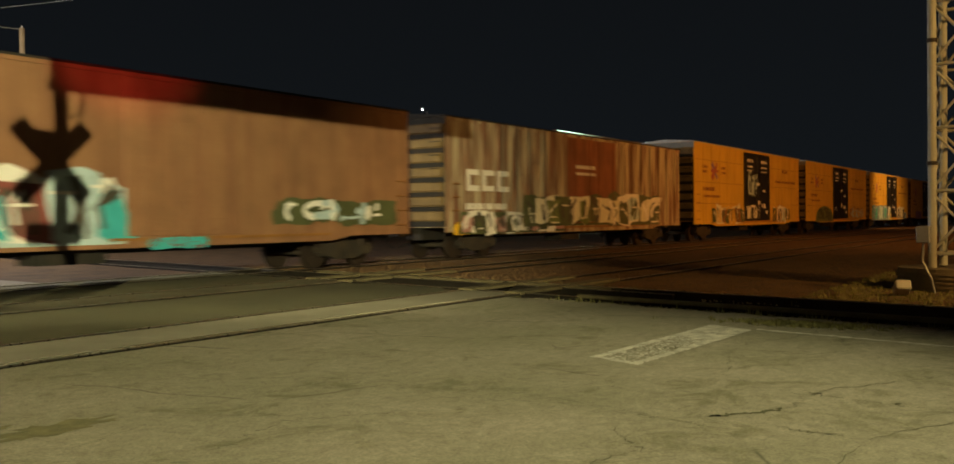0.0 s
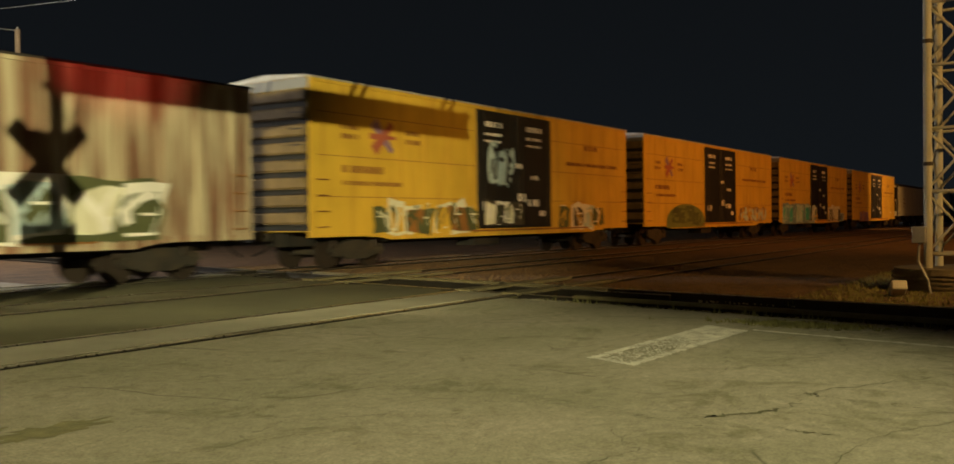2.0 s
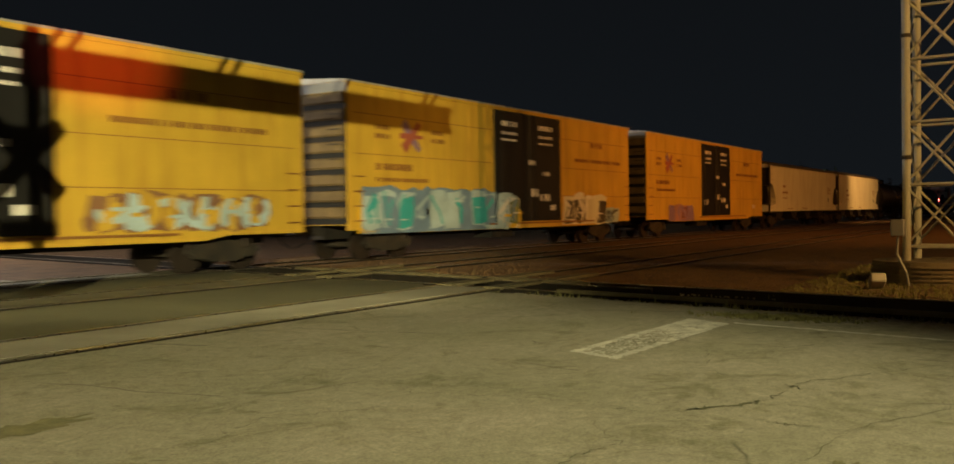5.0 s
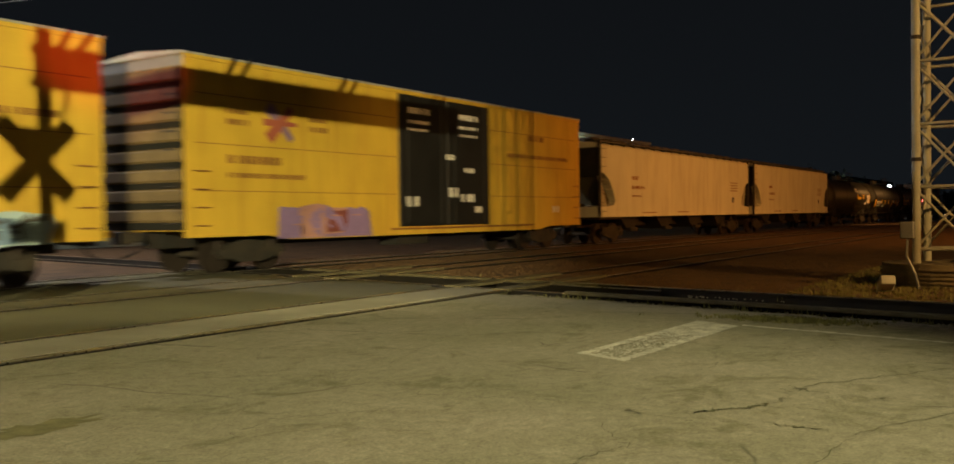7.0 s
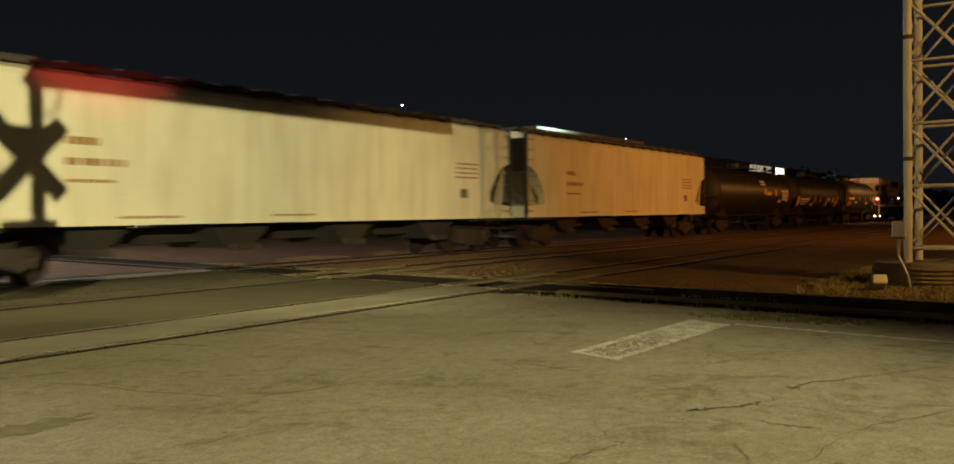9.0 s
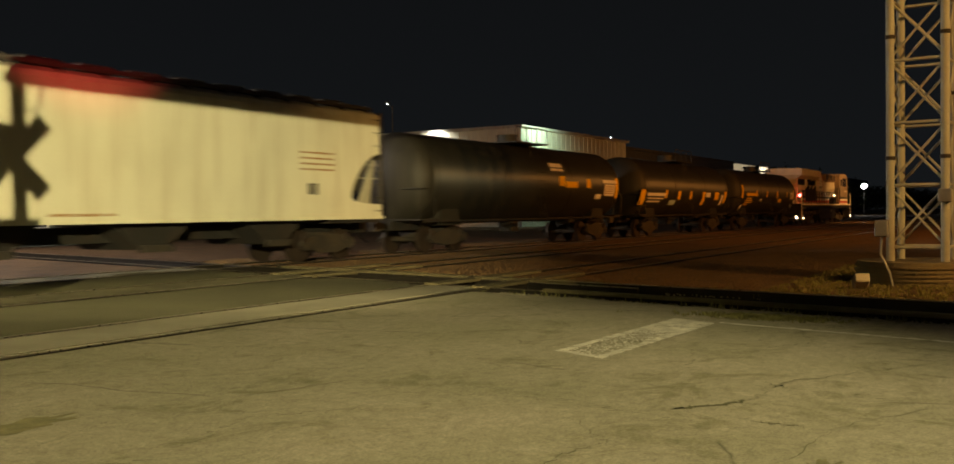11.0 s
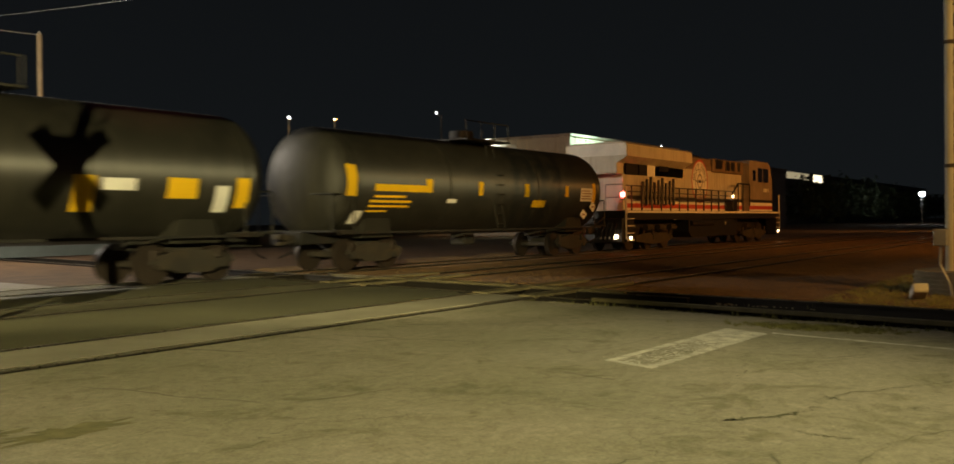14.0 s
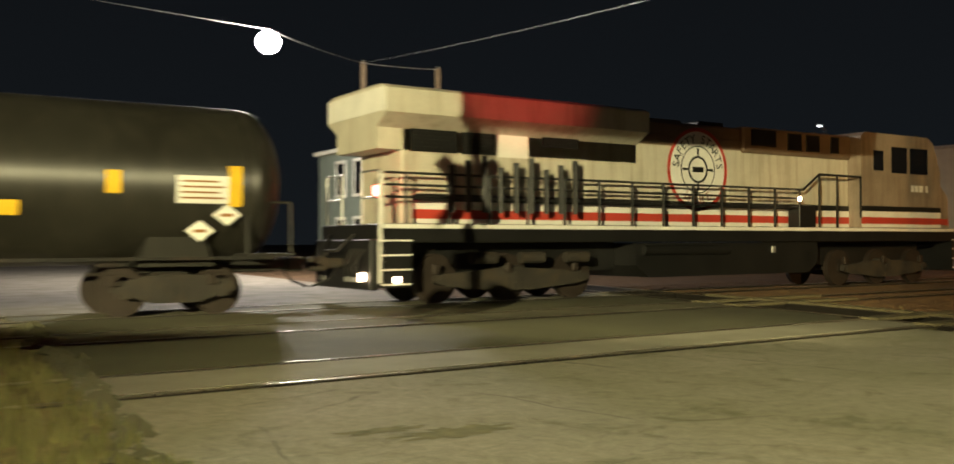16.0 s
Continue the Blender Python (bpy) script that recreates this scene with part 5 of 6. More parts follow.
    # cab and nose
    cab = part("cab", prism([(15.9, D), (15.9, 4.45), (16.1, 4.58), (19.3, 4.58), (19.6, 4.42), (20.0, 3.55), (20.0, D)], -1.42, 1.42), "cabpaint", ob, "darker brown cab")
    for x0, x1, z0, z1 in ((16.5, 17.0, 3.45, 4.05), (17.4, 18.2, 3.4, 4.2), (18.35, 19.3, 3.4, 4.2)):
        part("window", boxes((x0, x1, -1.432, -1.41, z0, z1), bevel=0.006), "glass", cab, "dark cab window")
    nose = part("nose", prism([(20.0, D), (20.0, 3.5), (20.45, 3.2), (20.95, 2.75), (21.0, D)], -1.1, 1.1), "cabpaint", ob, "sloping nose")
    part("nose_stripe", boxes((20.0, 20.98, -1.104, -1.1, D + 0.12, D + 0.32)), "red", nose, "red stripe")
    lettering(ob, [(18.4, 19.3, 2.85, 3.05)], -1.426, "white", "road_number")
    part("windshield", prism([(19.72, 4.22), (20.02, 3.62), (20.04, 3.62), (19.74, 4.22)], -1.2, 1.2), "glass", cab)
    for z0, z1, mat in ((0.02, 0.12, "white"), (0.12, 0.32, "red"), (0.32, 0.50, "white"), (0.50, 0.66, "locoblack")):
        part("cab_stripe", boxes((15.9, 20.0, -1.424, -1.42, D + z0, D + z1)), mat, cab)
    # emblem
    e = (9.55, 3.22)
    bm = bmesh.new()
    ring(bm, *e, 1.0, 1.10, -1.0)
    part("emblem_rim", bm, "red", ob, "dark red emblem rim")
    bm = prism([(e[0] + math.sin(2 * math.pi * i / 48), e[1] + math.cos(2 * math.pi * i / 48)) for i in range(48)], -1.0, -0.997)
    part("emblem_disc", bm, "white", ob, "white round emblem disc")
    bm = bmesh.new()
    ring(bm, *e, 0.30, 0.36, -1.006)
    ring(bm, *e, 0.60, 0.63, -1.006)
    for a in range(4):
        ring(bm, *e, 0.36, 0.56, -1.006, 48, a * 90 - 4, a * 90 + 4)
    flat(bm, rect(e[0] - .2, e[0] + .2, e[1] - .07, e[1] + .07), -1.006)
    part("emblem_mark", bm, "locoblack", ob, "dark rings and a plain bar")
    arc_words("SAFETY STARTS", *e, 0.80, -82, 82, 0.33, -1.006, ob)
    arc_words("HERE", *e, 0.80, 208, 152, 0.33, -1.006, ob, top=False)
    # railings
    for i in range(13):
        x = 0.6 + i * 1.04
        part("stanchion", rods([((x, -1.44, D), (x, -1.44, D + 1.05))], 0.038, 6), "locoblack", ob, "black railing post")
    part("handrail", rods([((1.3, -1.44, D + 1.05), (13.2, -1.44, D + 1.05)), ((0.1, -1.44, D + .55), (13.2, -1.44, D + .55)), ((0.1, -1.44, D + 1.05), (1.3, -1.44, D + 1.05)), ((0.1, -1.44, D + .8), (13.2, -1.44, D + .8))], 0.027, 6), "locoblack", ob, "black handrail")
    for i in range(9):
        x = 1.7 + i * 0.42
        part("tall_post", rods([((x, -1.46, D + .25), (x, -1.46, D + 1.25 + 0.12 * (i % 3)))], 0.07, 6), "locoblack", ob, "black upright")
    part("handrail", rods([((13.9, -1.47, D), (13.9, -1.47, D + 1.5)), ((14.7, -1.47, D), (14.7, -1.47, D + 1.5)), ((15.8, -1.47, D + .3), (15.8, -1.47, D + 1.5)), ((13.9, -1.47, D + 1.5), (15.8, -1.47, D + 1.5)), ((13.9, -1.47, D + 1.5), (13.2, -1.47, D + 1.05))], 0.036, 6), "locoblack", ob)
    part("side_box", boxes((13.0, 13.7, -1.5, -1.1, D, D + 0.62), bevel=0.02), "locoblack", ob, "black battery box")
    part("marker_light", boxes((12.95, 13.1, -1.52, -1.46, D + 0.72, D + 0.86), bevel=0.03), "warmlens", ob, "small lit marker lamp")
    # steps, pilot, lights
    for x, s in ((0, -1), (L, 1)):
        a, b = min(x - s * .7, x), max(x - s * .7, x)
        st = part("step_well", boxes((a, b, -1.5, -0.9, 0.4, 1.4)), "locoblack", ob)
        for z in (0.45, 0.75, 1.05, 1.35):
            part("step_edge", boxes((a, b, -1.52, -1.5, z, z + 0.035)), "white", st)
        part("corner_post", boxes((x - .04, x + .04, -1.5, -1.44, 0.5, D + 1.0)), "white", ob, "white corner post")
        part("pilot", boxes((min(x, x + s * .2), max(x, x + s * .2), -1.4, 1.4, 0.35, 1.4), bevel=0.03), "locoblack", ob)
        part("ditch_light", rods([((x + s * .2, -1.1, 0.62), (x + s * .3, -1.1, 0.62))], 0.09, 12), "warmlens", ob, "lit ditch lamp")
        part("step_light", boxes((x - s * .35 - .07, x - s * .35 + .07, -1.53, -1.5, 0.5, 0.62)), "warmlens", ob, "lit step lamp")
        coupler(ob, x + s * 0.2, s)
    part("end_marker", boxes((-0.06, 0.06, -1.42, -1.22, 2.28, 2.5), bevel=0.04), "redlens", ob, "red end marker lamp")
    for e in (-1, 1):
        part("end_railing", rods([((0.05, e * 1.3, D), (0.05, e * 1.3, D + 1.1)), ((0.05, e * 0.5, D), (0.05, e * 0.5, D + 1.1)), ((0.05, e * 1.3, D + 1.1), (0.05, e * 0.5, D + 1.1)), ((0.05, e * 1.3, D + .55), (0.05, e * 0.5, D + .55))], 0.024, 6), "steel", ob, "grey end railing")
    for k, y in enumerate((-1.15, -0.95, -0.75, -0.55, 0.6, 0.8)):
        part("hose", rods([((-0.2, y, 1.2), (-0.38, y + .03, 0.9 - .05 * (k % 2))), ((-0.38, y + .03, 0.91 - .05 * (k % 2)), (-0.3, y + .12, 0.6))], 0.028, 6), "under", ob, "black rubber air hose")
        part("hose_coupling", rods([((-0.3, y + .12, 0.62), (-0.28, y + .13, 0.52))], 0.04, 8), "steel", ob, "steel hose coupling")
    part("jumper_cable", rods([((-0.2, -0.6, 1.5), (-0.45, -0.3, 1.15)), ((-0.45, -0.3, 1.16), (-0.45, 0.3, 1.15)), ((-0.45, 0.3, 1.15), (-0.2, 0.6, 1.5))], 0.035, 8), "under", ob, "thick black jumper cable")
    for x in (7.6, 9.7, 11.9):
        part("tank_fitting", boxes((x, x + 0.16, -1.46, -1.4, 1.02, 1.2), bevel=0.02), "steel", ob, "small steel fitting")
    for x in (2.6, 3.9, 5.2):
        part("brake_cylinder", rods([((x - .32, -1.3, 0.98), (x + .32, -1.3, 0.98))], 0.13, 12), "truck", ob, "grimy brake cylinder")
    part("number_board", boxes((0.9, 1.0, -0.9, -0.3, 3.95, 4.2)), "white", ob)
    part("fuel_tank", prism([(7.0, 1.3), (13.9, 1.3), (13.9, 0.75), (13.5, 0.45), (7.4, 0.45), (7.0, 0.75)], -1.4, 1.4), "locoblack", ob, "black fuel tank")
    part("air_reservoir", rods([((7.2, -1.42, 1.12), (10.2, -1.42, 1.12))], 0.13, 12), "locoblack", ob)
    part("underframe", boxes((1.2, 7.0, -0.6, 0.6, 0.62, 1.42), bevel=0.02), "locoblack", ob)
    part("underframe", boxes((13.9, L - 1.2, -0.6, 0.6, 0.62, 1.42), bevel=0.02), "locoblack", ob)
    for x in (3.6, L - 3.6):
        truck(ob, x, (-1.9, 0.0, 1.9), 0.53)
    return ob


car = boxcar(2.2, 19.6, 4.62, "oxide", "faded orange-brown boxcar with a corrugated door and graffiti", door=(9.98, 13.14), door_mat="oxide", roof="under", ribs="corrugated")
mural(car, 5.6, 9.9, 0.85, 2.3, 5, ["pale", "teal", "maroon"], "pale", "white", "charcoal", -1.535, 3)
graffiti(car, 10.6, 12.0, 0.72, 0.98, 3, ["teal", "maroon"], "teal", -1.58, 5)
graffiti(car, 14.3, 18.8, 1.1, 1.9, 4, ["olive", "white", "pale"], "olive", -1.53, 4)
car = boxcar(23.7, 19.4, 4.66, "brown", "rusty brown ribbed boxcar with pale streaks and graffiti", door=(8.04, 12.2), door_mat="door_brown", roof="under", ribs="posts")
for x0, w in ((1.06, 0.72), (1.98, 0.72), (2.9, 0.72)):
    bm = bmesh.new()
    prism(rect(x0, x0 + 0.2, 2.2, 2.9), -1.568, -1.56, bm)
    prism(rect(x0 + 0.2, x0 + w, 2.2, 2.38), -1.568, -1.56, bm)
    prism(rect(x0 + 0.2, x0 + w, 2.72, 2.9), -1.568, -1.56, bm)
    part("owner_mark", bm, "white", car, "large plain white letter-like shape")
lettering(car, [(1.0, 3.5, 1.60, 1.80), (8.6, 10.3, 3.2, 3.34), (8.6, 10.3, 2.95, 3.06)], -1.565, "white")
mural(car, 0.7, 7.6, 0.80, 1.55, 10, ["pink", "olive", "white"], "olive", "white", "charcoal", -1.568, 7)
part("graffiti_patch", blob(random.Random(5), 0.75, 0.98, 0.42, 0.2, -1.569, 0.12, 16, 0), "yellowsign", car, "orange-yellow sprayed patch")
mural(car, 4.6, 11.4, 1.0, 2.15, 8, ["olive", "cream", "green"], "olive", "cream", "charcoal", -1.590, 8)
mural(car, 11.4, 16.6, 0.95, 2.3, 5, ["cream", "olive", "pale"], "olive", "white", "olive", -1.590, 28)
YD = (7.85, 12.8)
for i, (start, end) in enumerate(((45.1, 64.7), (66.6, 86.5), (88.3, 107.9), (110.0, 129.7))):
    L = end - start
    car = boxcar(start, L, 5.22, "yellow", ("yellow boxcar with black double doors and pale graffiti", "orange-yellow boxcar with black doors and a dark green scrawl",
                                           "yellow boxcar with black doors and large teal graffiti", "yellow boxcar with black doors and a small purple scrawl")[i], door=YD)
    yellow_marks(car, L, YD)
    if i == 0:
        mural(car, 2.4, 7.8, 0.85, 1.9, 7, ["olive", "yellow", "bar"], "yellow", "cream", "olive", -1.525, 11)
        mural(car, 13.4, 17.2, 0.82, 2.0, 4, ["olive", "charcoal", "pale"], "yellow", "white", "yellow", -1.525, 12)
        mural(car, 8.2, 10.6, 1.1, 1.95, 4, ["cream", "charcoal"], "charcoal", "white", "olive", -1.60, 31)
        graffiti(car, 8.5, 10.0, 2.4, 3.9, 3, ["black", "pale"], "pale", -1.60, 13)
    elif i == 1:
        part("graffiti_patch", prism([(2.6, 0.8)] + [(5.2 + 2.6 * math.cos(math.pi - math.pi * u / 14), 0.95 + 1.0 * math.sin(math.pi * u / 14) ** 0.8) for u in range(15)] + [(7.8, 0.8)], -1.525, -1.522), "green", car, "dull green sprayed dome")
        graffiti(car, 3.4, 7.0, 0.95, 1.75, 4, ["olive", "green"], "olive", -1.53, 14)
        graffiti(car, 13.6, 18.6, 0.95, 1.9, 6, ["yellow", "pale"], "oxide", -1.525, 15)
    elif i == 2:
        mural(car, 0.6, 8.0, 0.77, 2.2, 9, ["pale", "blue", "teal", "blue", "pale"], "blue", "pale", "teal", -1.53, 16)
        mural(car, 7.9, 9.3, 0.77, 2.05, 2, ["pale", "green"], "pale", "white", "blue", -1.60, 26)
        graffiti(car, 8.2, 9.4, 0.8, 1.7, 1, ["yellowsign"], "yellowsign", -1.60, 19)
        mural(car, 13.1, 16.9, 0.82, 2.05, 4, ["charcoal", "charcoal", "cream"], "cream", "white", "cream", -1.525, 17)
        mural(car, 16.9, 18.3, 0.85, 1.5, 2, ["blue", "pale"], "pale", "pale", "charcoal", -1.525, 27)
        part("graffiti_patch", blob(random.Random(3), 0.85, 1.2, 0.45, 0.4, -1.53, 0.12, 16, 0), "yellowsign", car, "bright yellow sprayed patch")
    else:
        mural(car, 2.9, 6.4, 0.78, 1.62, 4, ["purple", "pink", "maroon"], "purple", "pink", "purple", -1.53, 18)
        lettering(car, [(17.4, 17.9, 1.38, 1.62)], -1.518, "white", "placard")
hopper(131.65, 20.9, "pale cream covered hopper car with dark roof hatches")
hopper(153.65, 19.9, "pale cream covered hopper car with dark roof hatches")
Y, Wh, Pa = "yellowsign", "white", "pale"
tank_car(175.5, 16.4, "black tank car with small yellow and white panels", [(9.2, 10.3, 3.1, 3.26, Wh), (9.2, 10.3, 2.95, 3.05, Wh), (9.8, 10.3, 2.35, 2.75, Y), (10.4, 11.5, 2.3, 2.55, Y), (12.4, 12.8, 2.3, 2.7, Y), (13.4, 14.0, 1.85, 2.05, Wh), (14.1, 15.6, 2.55, 2.7, Wh), (14.3, 15.4, 2.0, 2.5, Wh), (15.5, 15.8, 1.9, 2.8, Y)], 0.1)
tank_car(194.0, 14.9, "black tank car with yellow reflector panels", [(1.75, 2.4, 1.6, 2.35, Y), (2.65, 5.15, 2.05, 2.2, Wh), (2.75, 5.0, 1.9, 1.96, Wh), (2.85, 4.6, 1.74, 1.8, Wh), (5.1, 5.5, 1.95, 2.35, Y), (7.1, 7.5, 1.9, 2.33, Y), (6.0, 6.9, 1.6, 1.85, Pa), (9.0, 9.35, 1.9, 2.33, Y), (11.2, 11.65, 1.6, 2.34, Y), (11.8, 12.6, 2.05, 2.3, Wh), (13.4, 14.2, 1.9, 2.35, Y), (14.7, 15.1, 1.6, 2.2, Wh), (15.3, 15.7, 1.7, 2.4, Y)], 1.7)
tank_car(210.8, 15.9, "black tank car with yellow data panels and white placards", [(1.75, 2.15, 2.05, 2.9, Y), (2.9, 5.4, 2.2, 2.4, Y), (2.9, 4.3, 2.02, 2.09, Y), (2.75, 4.6, 1.88, 1.95, Y), (2.75, 4.5, 1.75, 1.81, Y), (2.7, 3.6, 1.62, 1.67, Y), (5.2, 5.5, 2.2, 2.6, Y), (7.95, 8.2, 2.15, 2.6, Y), (6.3, 6.8, 1.9, 2.02, Wh), (10.75, 11.05, 2.15, 2.6, Y), (11.35, 12.25, 1.8, 2.05, Y), (13.6, 13.85, 2.2, 2.6, Y), (14.8, 15.75, 2.05, 2.55, Wh), (15.75, 16.0, 2.0, 2.75, Y), (2.2, 2.6, 1.3, 1.65, Wh)], 1.2, ((14.05, 1.55), (14.5, 1.84)))
locomotive(228.5)


# ---- crossing signal with a cantilever arm, beside the road and out of the lamp's way ----
def crossing_signal():
    ob = thing("crossing_signal", "steel crossing signal mast with crossbuck, flashers and cantilever arm", "crossing signal", at=(-0.4, 6.0, -0.05))
    part("mast", rods([((0, 0, 0), (0, 0, 5.7))], 0.065, 14), "steel", ob)
    part("mast_foot", boxes((-0.22, 0.22, -0.22, 0.22, 0, 0.18), bevel=0.03), "steel", ob)
    for a in (45, -45):
        bl = part("crossbuck_blade", boxes((-0.61, 0.61, -0.012, 0.012, -0.115, 0.115)), "white", ob, "white crossbuck blade")
        bl.matrix_basis = pose(0, 0.12 if a > 0 else 0.10, 4.14, 0, a, 0)
    part("top_plate", prism([(-0.44, 4.52), (0.44, 4.52), (0.12, 4.18), (-0.12, 4.18)], 0.07, 0.09), "white", ob, "white plate behind the crossbuck")
    part("track_sign", boxes((-0.34, 0.34, 0.09, 0.11, 3.17, 3.42)), "white", ob, "small white sign plate")
    for x in (-0.46, 0.46):
        fl = part("flasher", rods([((x, 0.06, 2.62), (x, 0.12, 2.62))], 0.30, 24), "locoblack", ob, "black round flasher hood")
        part("lens", rods([((x, 0.12, 2.62), (x, 0.15, 2.62))], 0.1, 16), "redlens", fl)
    part("flasher_bar", rods([((-0.5, 0.03, 2.62), (0.5, 0.03, 2.62))], 0.03, 8), "steel", ob)
    x1 = 8.6
    part("cantilever_arm", rods([((-0.1, 0, 5.06), (x1, 0, 5.06)), ((-0.1, 0, 5.44), (x1, 0, 5.44))], 0.07, 10), "steel", ob, "galvanised truss arm")
    part("walkway", boxes((-0.1, x1, -0.02, 0.02, 5.08, 5.42)), "steel", ob, "solid arm panel")
    for x in (2.75, 5.15, 7.7, 0.15):
        part("strut", rods([((x, 0, 5.44), (x + 0.22, 0, 5.72)), ((x + .25, 0, 5.44), (x + .5, 0, 5.72))], 0.03, 6), "steel", ob)
    part("cable_loop", rods([((0.05, 0.05, 4.75), (0.2, 0.05, 4.68)), ((0.2, 0.05, 4.68), (0.33, 0.05, 4.76)), ((0.33, 0.05, 4.76), (0.36, 0.05, 5.05))], 0.015, 6), "locoblack", ob)
    for x in (0.7, 1.3):
        fl = part("flasher", rods([((x, 0.08, 5.25), (x, 0.14, 5.25))], 0.12, 20), "locoblack", ob)
        part("lens", rods([((x, 0.14, 5.25), (x, 0.18, 5.25))], 0.1, 16), "redlens", fl)


crossing_signal()
spot("red_flasher_light", (0.7, 6.3, 5.2), (12.2, 17.0, 4.7), 1700, (1.0, 0.09, 0.07), 11, 0.9, 0.08)


# ---- across the tracks ----
def street_lamp(at, h, name, label, reach=1.6, glass="lampglass", toward=-1):
    ob = thing(name, label, "street lamp", at=(at[0], at[1], 0))
    part("pole", rods([((0, 0, -0.2), (0, 0, h * 0.99))], 0.08, 10), "darkwall", ob, "dark slender pole")
    part("arm", rods([((0, 0, h * 0.97), (toward * reach, 0, h + 0.12))], 0.04, 8), "steel", ob)
    hd = part("lamp_head", boxes((toward * reach - 0.35, toward * reach + 0.35, -0.16, 0.16, h + 0.10, h + 0.24), bevel=0.04), "steel", ob)
    lens = bmesh.new()
    bmesh.ops.create_uvsphere(lens, u_segments=20, v_segments=12, radius=0.34 if glass == "lampglass" else 0.09, matrix=Matrix.Translation((toward * reach, 0, h)))
    part("lens", lens, glass, hd, "bright lamp glass", smooth=True).visible_shadow = False
    return ob


hl = thing("street_lamp", "glaring white street lamp hung from an overhead wire", "street lamp", at=(12.6, 34.1, 0))
part("hanger", rods([((0, 0, 9.3), (0, 0, 9.55))], 0.025, 6), "steel", hl)
lens = bmesh.new()
bmesh.ops.create_uvsphere(lens, u_segments=24, v_segments=14, radius=0.42, matrix=Matrix.Translation((0, 0, 9.0)))
part("globe", lens, "lampglass", hl, "blazing white lamp globe", smooth=True).visible_shadow = False


def pole(x, y, h, label="plain weathered timber utility pole carrying a wire"):
    ob = thing("utility_pole", label, "utility pole", group="utility poles", at=(x, y, 0))
    part("shaft", rods([((0, 0, -0.2), (0, 0, h))], 0.13, 10), "wood", ob)
    part("pole_cap", rods([((0, 0, h), (0, 0, h + 0.12))], 0.05, 8), "steel", ob)
    return ob


pole(21.9, 45.0, 11.0)
pole(26.5, 45.0, 11.1)
pole(-26.0, 30.0, 11.0)


def wire(a, b, sag, label="thin dark overhead wire between utility poles", r=0.022):
    bm = bmesh.new()
    a, b = Vector(a), Vector(b)
    prev = a
    for i in range(1, 17):
        f = i / 16
        p = a.lerp(b, f) - Vector((0, 0, sag * 4 * f * (1 - f)))
        rod(bm, prev, p, r, 5)
        prev = p
    tagged(part("wire", bm, "steel", None), label, "cable", group="overhead wires")


wire((-26.0, 30.0, 10.9), (12.6, 34.1, 9.5), 0.25)
wire((12.6, 34.1, 9.5), (21.9, 45.0, 10.95), 0.1)
pole(27.2, -6.0, 11.0)
wire((21.9, 45.0, 10.95), (27.2, -6.0, 10.9), 0.7, r=0.009)
wire((21.9, 45.0, 10.95), (26.5, 45.0, 11.05), 0.05)


def warehouse():
    ob = thing("warehouse", "pale ribbed metal warehouse with a flat roof", "warehouse", at=(72.6, 40.0, 0))
    H, w, dp = 8.8, 24, 17
    part("wall", boxes((0, w, 0, 0.3, 0, H)), "shed", ob, "long ribbed wall")
    part("wall", boxes((0, 0.3, 0.3, dp, 0, H)), "shed", ob, "ribbed end wall")
    part("wall", boxes((w - .3, w, 0.3, dp, 0, H)), "shed", ob)
    part("wall", boxes((0.3, w - .3, dp - .3, dp, 0, H)), "shed", ob)
    part("roof", boxes((-0.3, w + .3, -0.3, dp + .3, H, H + 0.25)), "roofmetal", ob)
    for i in range(w):
        part("rib", boxes((i * 1.0, i * 1.0 + 0.12, -0.05, 0, 0, H)), "shed", ob)
    for i in range(dp):
        part("rib", boxes((-0.05, 0, i * 1.0 + .4, i * 1.0 + 0.52, 0, H)), "shed", ob)
    part("dock_door", boxes((6, 10, -0.06, 0.0, 0.2, 5.0), bevel=0.02), "darkwall", ob, "dark dock door")
    an = thing("warehouse_annex", "dark unlit annex beside the pale warehouse", "warehouse", at=(97.0, 40.5, 0))
    part("wall", boxes((0, 42, 0, 16, 0, 8.2)), "darkwall", an)
    part("roof", boxes((-0.2, 42.2, -0.3, 16.3, 8.2, 8.5)), "darkwall", an)
    return ob


warehouse()


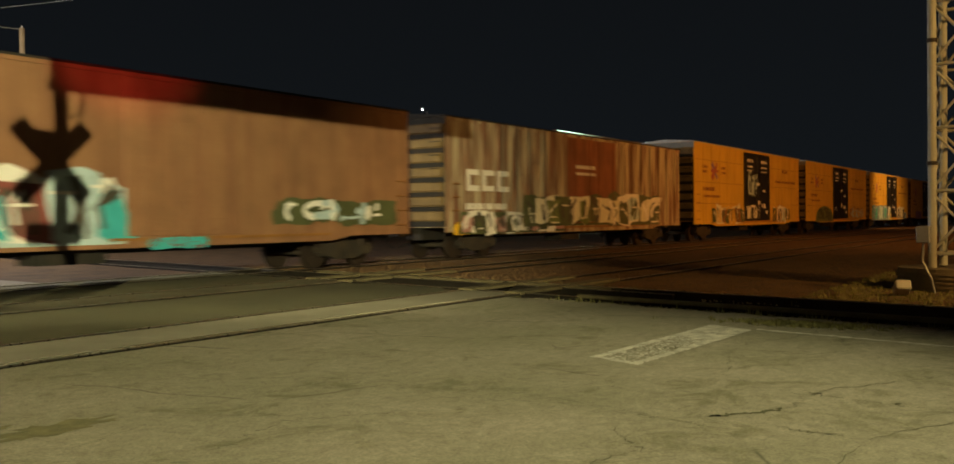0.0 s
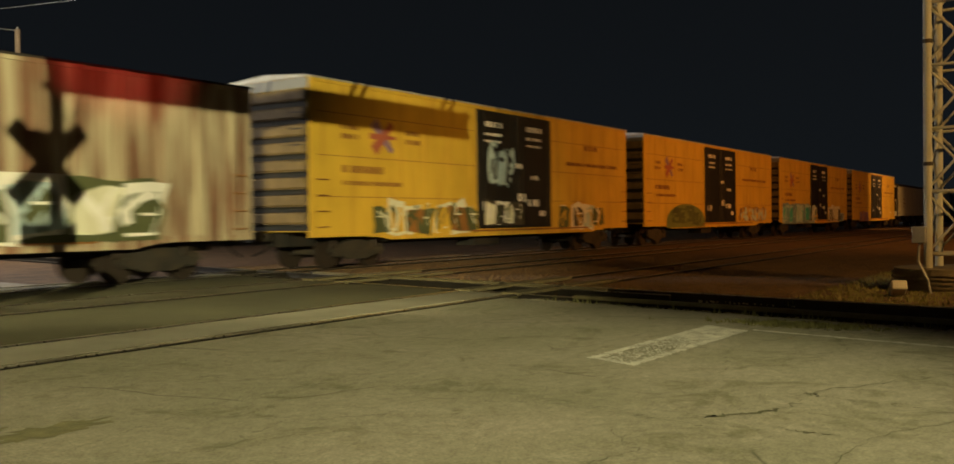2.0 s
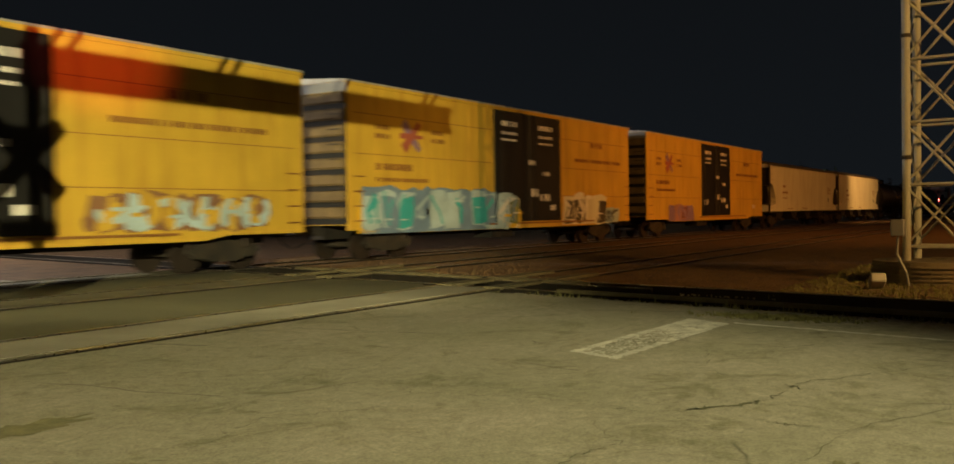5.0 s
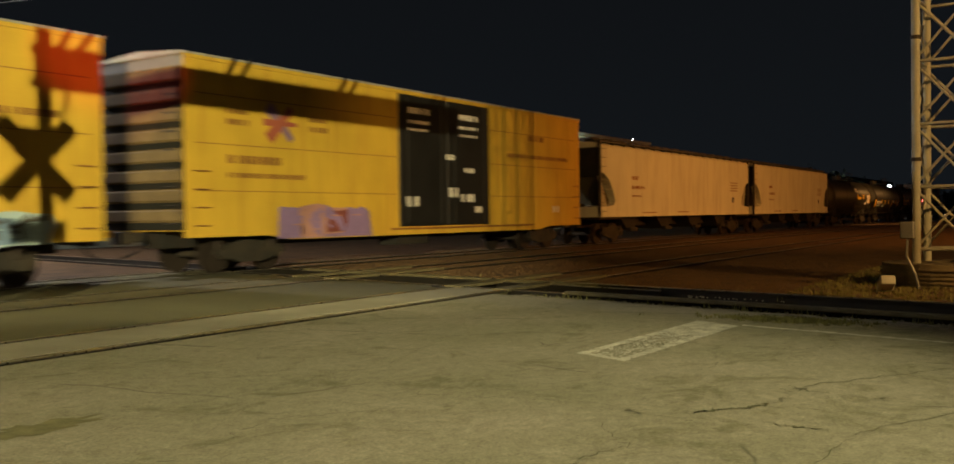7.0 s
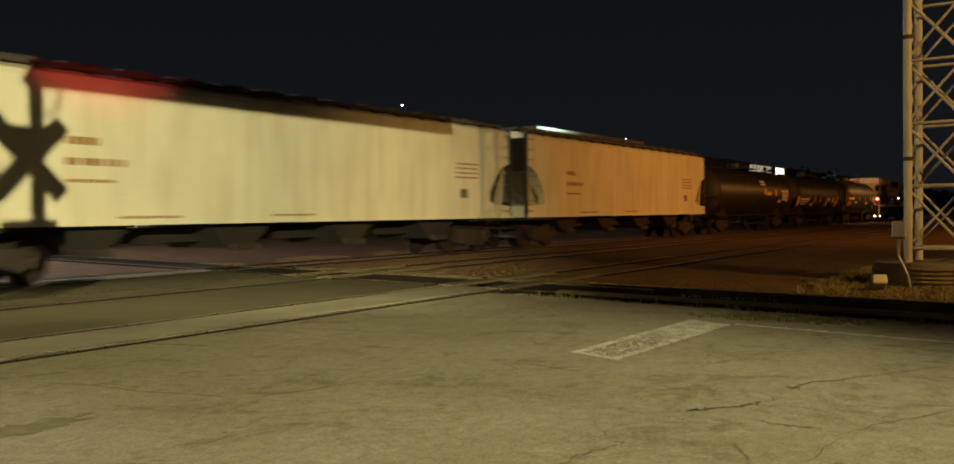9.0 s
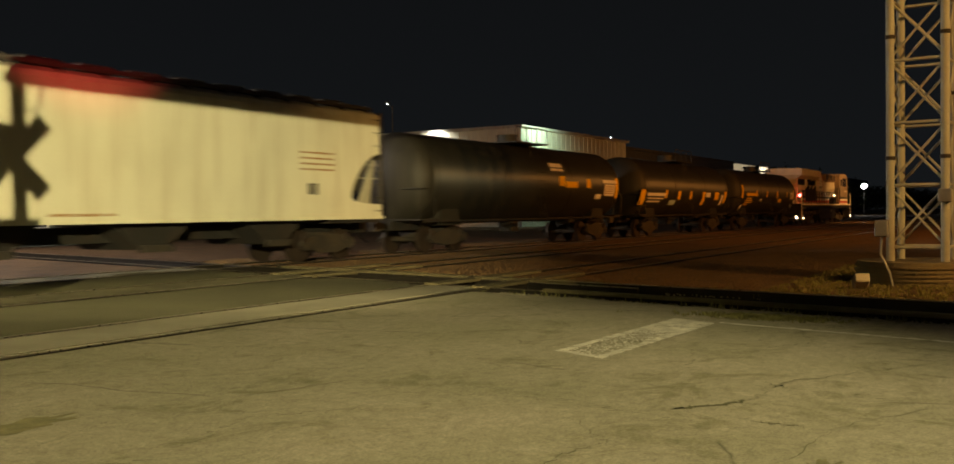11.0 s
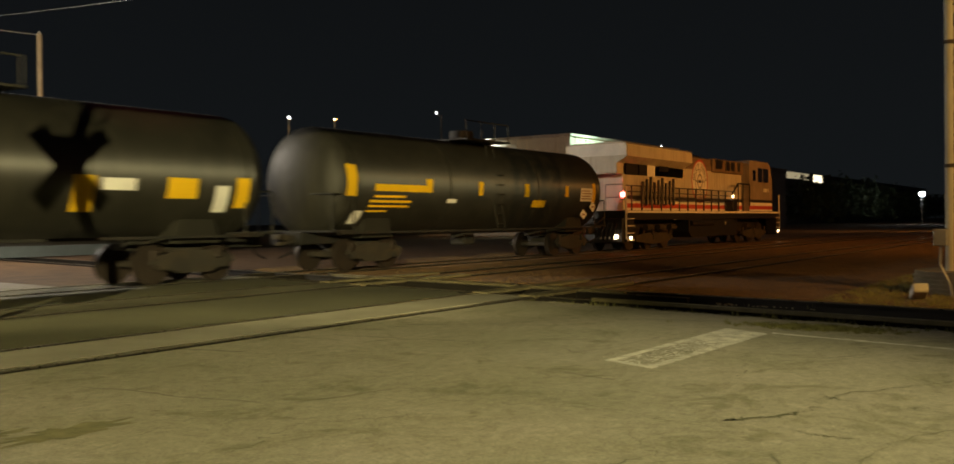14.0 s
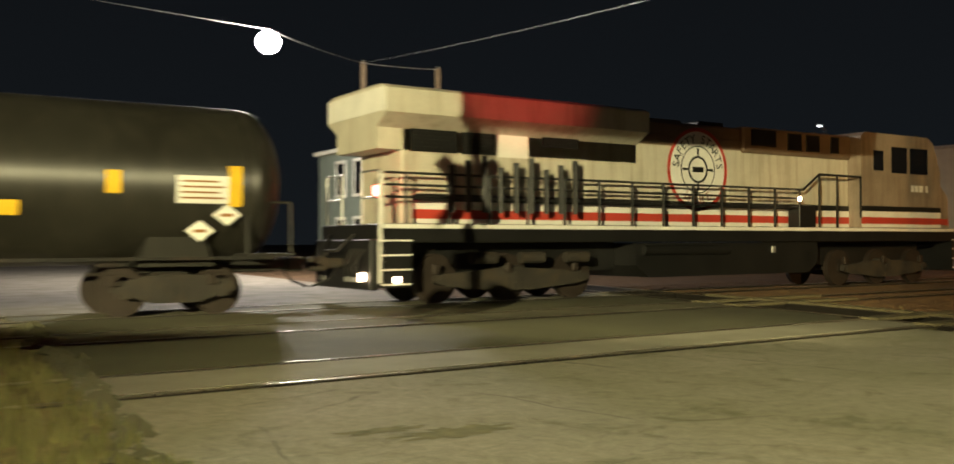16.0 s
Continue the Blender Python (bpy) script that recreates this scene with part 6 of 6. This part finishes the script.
def town_house():
    ob = thing("white_house", "white two-storey building with tall windows", "building", at=(21.0, 39.8, 0), rz=0)
    w, d, H = 10.9, 9.0, 6.2
    part("wall", boxes((0, w, 0, 0.25, 0, H)), "siding", ob, "white sided front wall")
    part("wall", boxes((0, 0.25, 0.25, d, 0, H), (w - .25, w, 0.25, d, 0, H), (0.25, w - .25, d - .25, d, 0, H)), "siding", ob)
    part("roof", boxes((-0.25, w + 0.25, -0.25, d + .25, H, H + 0.22), bevel=0.03), "white", ob, "flat roof with a white cornice")
    for z in (0.9, 3.9):
        for x in (0.9, 2.7, 4.5, 6.3, 8.4):
            wn = part("window", boxes((x, x + 1.0, -0.02, 0.02, z, z + 1.7)), "glass", ob, "dark sash window")
            part("window_frame", boxes((x - .12, x, -0.05, 0, z - .1, z + 1.8), (x + 1, x + 1.12, -0.05, 0, z - .1, z + 1.8), (x - .12, x + 1.12, -0.06, 0, z + 1.7, z + 1.85), (x - .14, x + 1.14, -0.08, 0, z - .14, z), (x, x + 1, -0.04, 0.0, z + .82, z + .88)), "white", wn)
        for y in (1.2, 3.4, 5.6):
            wn = part("window", boxes((-0.02, 0.02, y, y + 1.0, z, z + 1.7)), "glass", ob, "dark sash window")
            part("window_frame", boxes((-0.05, 0, y - .12, y, z - .1, z + 1.8), (-0.05, 0, y + 1, y + 1.12, z - .1, z + 1.8), (-0.06, 0, y - .12, y + 1.12, z + 1.7, z + 1.85), (-0.08, 0, y - .14, y + 1.14, z - .14, z)), "white", wn)
    for i in range(26):
        part("clapboard", boxes((0.0, w, -0.012, 0.0, 0.2 + i * 0.235, 0.225 + i * 0.235)), "siding", ob)
    return ob


town_house()


def long_shed():
    ob = thing("long_shed", "long low dark shed with a few lit window panels", "building", at=(150, 62, 0))
    part("wall", boxes((-6, 240, 0, 14, 0, 9.3)), "darkwall", ob)
    part("roof", boxes((-7, 241, -1, 15, 9.3, 12.0)), "darkwall", ob)
    part("lit_window", boxes((-1.5, 7.5, -1.06, -1.0, 10.1, 12.0)), "litpanel", ob, "bright lit window panel")
    for x0, x1 in ((9, 22), (24, 36), (38, 50), (60, 78)):
        part("lit_window", boxes((x0, x1, -1.05, -1.0, 10.3, 11.8)), "dimpanel", ob, "dim lit window panel")
    part("lit_window", boxes((82, 90, -1.06, -1.0, 10.0, 11.8)), "litpanel", ob, "bright lit window panel")


long_shed()
for x, y, h, n in ((94.0, 70.0, 14.9, "yard_lamp"), (163.0, 70.0, 15.0, "yard_lamp")):
    street_lamp((x, y), h, n, "far yard light pole with twin heads", 1.0, "farlamp")


def distant_light(x, y, z, s, glass, label, h=True):
    ob = thing("distant_lamp", label, "lamp", group="distant lamps", at=(x, y, 0))
    part("post", rods([((0, 0, 0), (0, 0, z))], 0.08, 6), "steel", ob)
    bm = bmesh.new()
    bmesh.ops.create_uvsphere(bm, u_segments=14, v_segments=8, radius=s, matrix=Matrix.Translation((0, 0, z)))
    part("lens", bm, glass, ob, "small bright lamp", smooth=True)


distant_light(67.9, 70, 12.2, 0.12, "farlamp", "small white lamp on a far pole")
distant_light(74.7, 70, 12.6, 0.12, "orangelamp", "small orange lamp on a far pole")
distant_light(188, 30, 5.5, 0.45, "headlamp", "glaring white headlamp far down the line")
distant_light(220, 30, 8.0, 0.35, "orangelamp", "far orange flood lamp")
distant_light(200, 13.0, 6.0, 0.22, "farlamp", "small white far lamp")


def tree_line():
    """A far dark row of trees: clumps of small leaf cards joined."""
    rnd = random.Random(5)
    verts, faces = [], []
    for k in range(46):
        cx, cy, h = 150 + k * 7 + rnd.uniform(-3, 3), 44 + rnd.uniform(-4, 6), rnd.uniform(6.5, 9.5)
        for _ in range(240):
            a, b, r = rnd.uniform(0, 6.28), rnd.uniform(-1, 1), rnd.random() ** 0.4
            x, y, z = cx + 4.2 * r * math.cos(a), cy + 3.5 * r * math.sin(a), h * 0.55 + h * 0.45 * r * b
            s = rnd.uniform(0.3, 0.7)
            i = len(verts)
            for _ in range(4):
                verts.append((x + rnd.uniform(-s, s), y + rnd.uniform(-s, s), z + rnd.uniform(-s, s)))
            faces.append((i, i + 1, i + 2, i + 3))
    me = bpy.data.meshes.new("far_trees")
    me.from_pydata(verts, [], faces)
    me.materials.append(M["leaf"])
    tagged(new("far_trees", me), "dark row of far trees along the tracks", "trees", kind="stuff")


tree_line()


# ---- the train rolls by ----
def motions():
    for ob, start in TRAIN:
        rows = []
        for i in range(33):
            t = i * 0.5
            gone = 13.655 * t if t <= 5.5 else 75.1 + 13.853 * (t - 5.5)
            gone -= {7.5: 0.25, 8.0: 0.25, 8.5: 0.1, 16.0: 0.7}.get(t, 0.0)
            rows.append((t, pose(start - gone, TRAIN_Y, 0.02)))
        walk(ob, rows)


motions()
